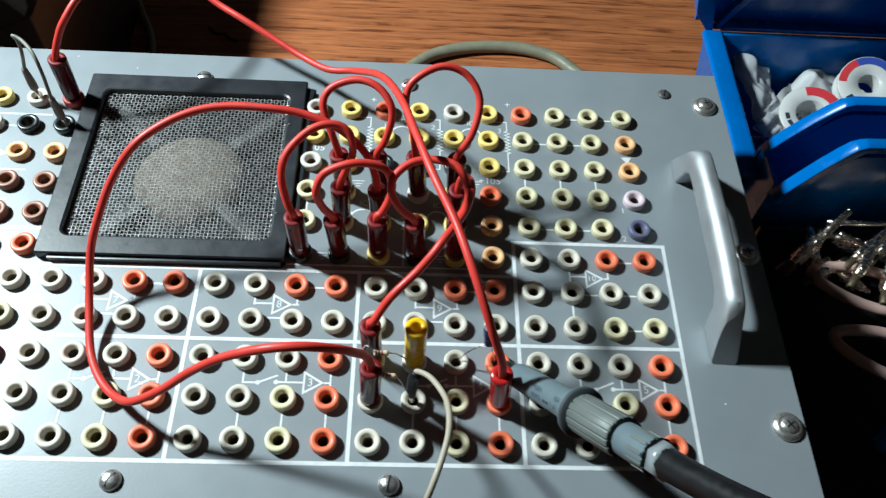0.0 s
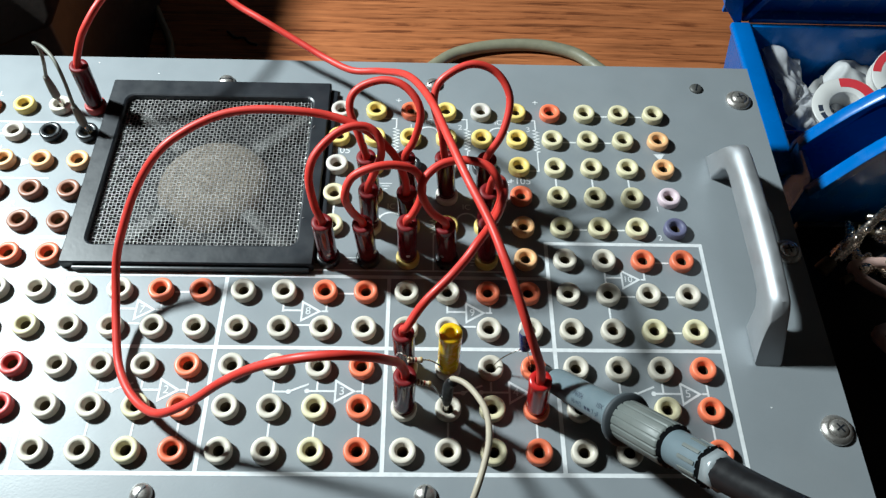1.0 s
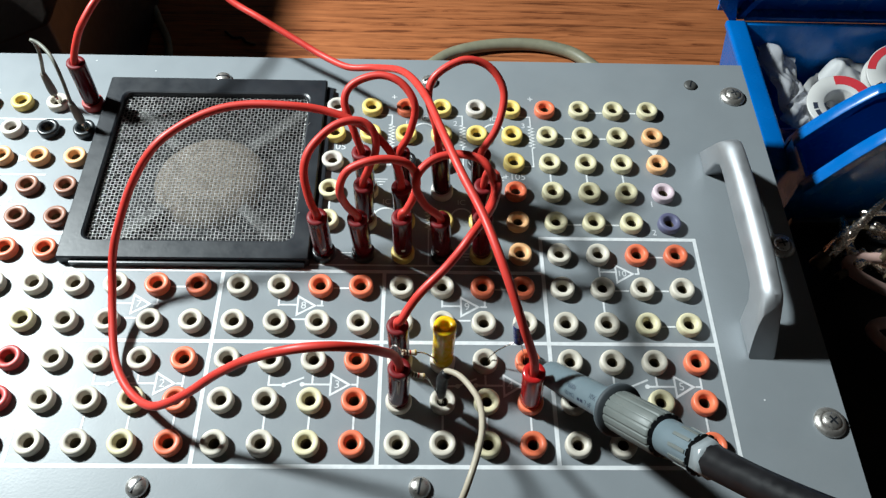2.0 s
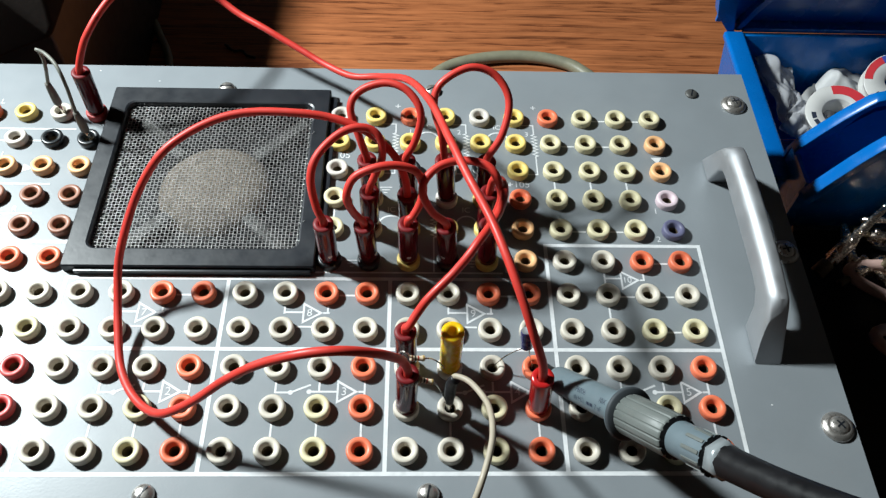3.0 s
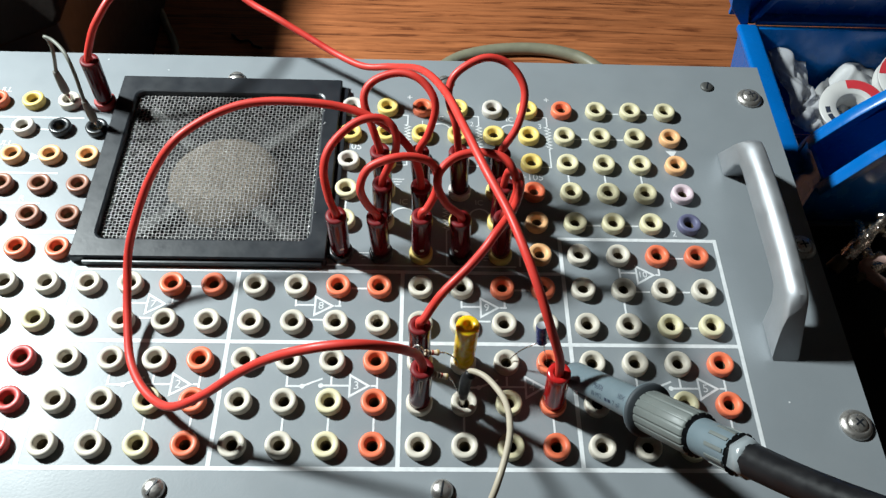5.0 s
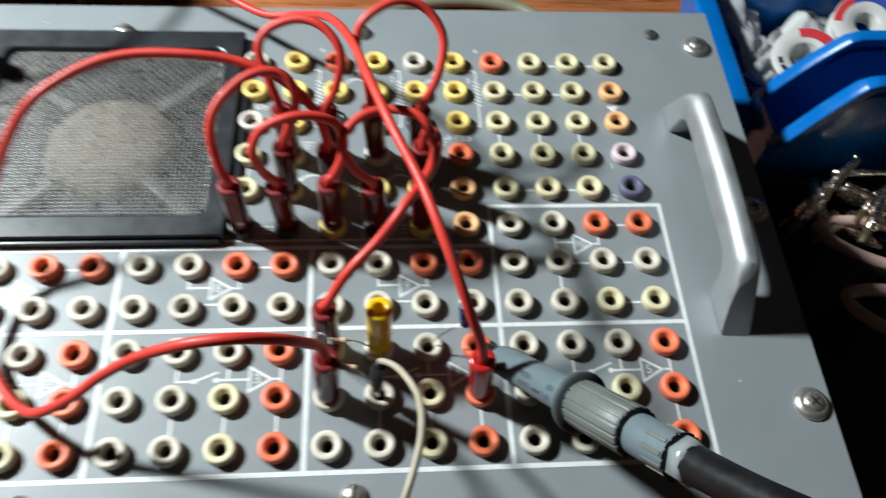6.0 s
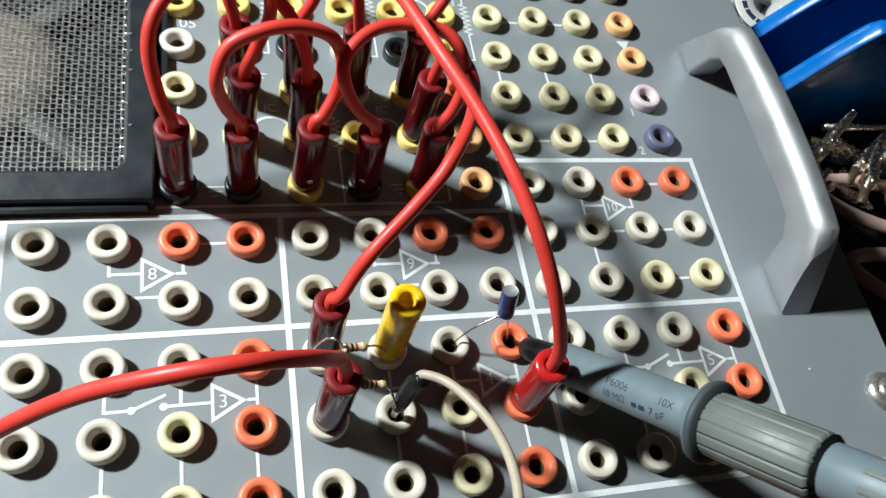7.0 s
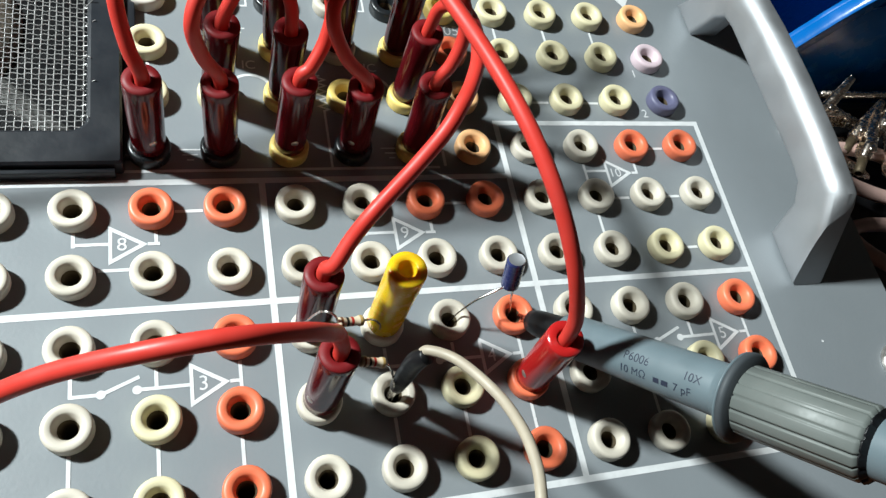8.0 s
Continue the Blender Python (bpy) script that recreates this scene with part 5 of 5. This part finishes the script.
def clip(centre, heading, tilt, length, label):
    root = thing("alligator_clip", label, "clip", Matrix.Translation(centre) @ pose(0, 0, 0, 0, tilt, heading), "metal clips in the tray")
    for s in (-1, 1):
        bm = bmesh.new()
        prof = [(-0.5, 0.09, 0.8), (-0.36, 0.19, 1.0), (-0.28, 0.20, 1.0), (-0.05, 0.07, 0.95), (0.1, 0.08, 0.9), (0.3, 0.09, 0.75), (0.46, 0.03, 0.6), (0.5, 0.0, 0.5)]
        w = length * (0.095 if length < 0.04 else 0.062)
        rings = []
        for u, z, k in prof:
            rings.append([bm.verts.new((u * length, w * k * math.sin(radians(a)), s * (z * length * 0.6 + w * k * 0.7 * (math.cos(radians(a)) - 0.3)))) for a in range(-90, 91, 20)])
        for p, q in zip(rings, rings[1:]):
            for k in range(len(p) - 1):
                bm.faces.new((p[k], p[k + 1], q[k + 1], q[k]))
        bmesh.ops.recalc_face_normals(bm, faces=bm.faces[:])
        bmesh.ops.solidify(bm, geom=bm.faces[:], thickness=0.0005)
        part("jaw", bm, M_CHROME, root)
    part("rivet", lathe(bmesh.new(), [(0, -0.0034), (0.0016, -0.0034), (0.0018, -0.0030), (0.0009, -0.0026), (0.0009, 0.0026), (0.0018, 0.0030), (0.0016, 0.0034), (0, 0.0034)], 14), M_CHROME, root, at=pose(-length * 0.08, 0, 0.001, 90, 0, 0))
    part("screw_head", lathe(bmesh.new(), [(0.0021, 0), (0.0021, 0.0009), (0.0015, 0.0015), (0, 0.0017)], 16), M_CHROME, root, at=pose(-length * 0.42, 0, length * 0.16))
    part("spring", lathe(bmesh.new(), [(0, -0.0026), (0.0022, -0.0026), (0.0026, 0), (0.0022, 0.0026), (0, 0.0026)], 14), M_CHROME, root, at=pose(0, 0, 0, 90, 0, 0))
    bm = bmesh.new()
    k = 1.0 if length < 0.04 else 1.9
    if k > 1:
        part("barrel", ribbed(0.0, 0.017, 0.0043, 9, 0.0009), M_CHROME, root, "knurled barrel", pose(-length * 0.46, 0, 0, 0, 90, 0))
        for u, h, r in ((-0.28, 0.0046, 0.0030), (-0.12, 0.0044, 0.0024), (0.04, 0.0036, 0.0018)):
            part("terminal_screw", lathe(bmesh.new(), [(r, 0), (r, 0.0014), (r * 0.7, 0.0022), (r * 0.3, 0.0020), (0, 0.0012)], 14), M_CHROME, root, at=pose(u * length, -0.0012, h - 0.0008, 25, 10, 0))
    lathe(bm, [(0.0016 * k, 0), (0.0022 * k, 0.0005), (0.0024 * k, 0.009), (0.0016 * k, 0.0096)], 18)
    part("ferrule", bm, M_BRASS, root, "brass-coloured ferrule", pose(-length * 0.5, 0, 0, 0, -90, 0))
    return root


for cx, cy, cz, heading, tilt in ((0.3740, 0.0882, -0.0490, 52, -6), (0.3924, 0.1008, -0.0470, 42, -12), (0.3810, 0.0990, -0.0520, 38, -8),
                                  (0.3868, 0.0815, -0.0530, 65, 0), (0.3559, 0.0855, -0.0590, 30, 4), (0.3793, 0.1030, -0.0600, -20, 0), (0.4054, 0.0893, -0.0570, 75, -5), (0.3481, 0.1011, -0.0600, 80, 0), (0.3637, 0.0816, -0.0620, -35, 3)):
    clip((cx, cy, cz), heading, tilt, 0.033, "shiny alligator clip lying in the tray")
clip((0.3462, 0.0985, -0.0450), 38, -26, 0.046, "long shiny alligator clip with a brass ferrule on the pile")
rod = thing("metal_rod", "thin shiny metal rod across the clips", "rod", pose(0.384, 0.1130, -0.0500))
part("shaft", tube(bmesh.new(), [Vector((-0.028, 0, 0)), Vector((0, 0, 0)), Vector((0.05, 0.001, 0))], 0.0019, 12), M_CHROME, rod)

scissors = thing("scissors", "scissors with dusty pink plastic finger loops lying in the tray", "scissors", pose(0.3760, 0.0500, TZ + 0.0065))


def loop_handle(cx, cy, rx, ry, rot, rad, z):
    pts = []
    for k in range(25):
        a = 2 * math.pi * k / 24
        x, y = rx * math.cos(a), ry * math.sin(a) * (1 + 0.25 * math.cos(a))
        c0, s0 = math.cos(radians(rot)), math.sin(radians(rot))
        pts.append(Vector((cx + x * c0 - y * s0, cy + x * s0 + y * c0, z)))
    return tube(bmesh.new(), pts, rad, 12, caps=False)


part("finger_loop", loop_handle(-0.006, 0.022, 0.030, 0.0125, -18, 0.0034, 0.0105), M_PINK, scissors, "dusty pink finger loop")
part("finger_loop", loop_handle(-0.003, -0.022, 0.032, 0.0135, -20, 0.0034, 0.0105), M_PINK, scissors, "dusty pink finger loop")
bm = bmesh.new()
prism(bm, [(0.02, 0.006), (0.03, 0.008), (0.11, -0.005), (0.115, -0.010), (0.03, -0.004)], 0.004, 0.0065, 0.0005)
prism(bm, [(0.02, -0.022), (0.03, -0.020), (0.11, -0.002), (0.118, 0.004), (0.03, -0.010)], 0.0068, 0.0092, 0.0005)
part("blade", bm, M_STEEL, scissors, "steel blades")
tool = thing("pliers", "blue-handled pliers in the black tray", "pliers", pose(0.372, -0.012, TZ + 0.0058, 0, 0, 28))
part("grip", tube(bmesh.new(), spline([(-0.02, 0, 0), (-0.008, 0.001, 0.001), (0.012, 0.002, 0.001), (0.04, -0.002, 0)], 6), lambda u: 0.0045 + 0.001 * math.sin(u * 3.1), 14), M_BLUE, tool, "glossy blue plastic grip")
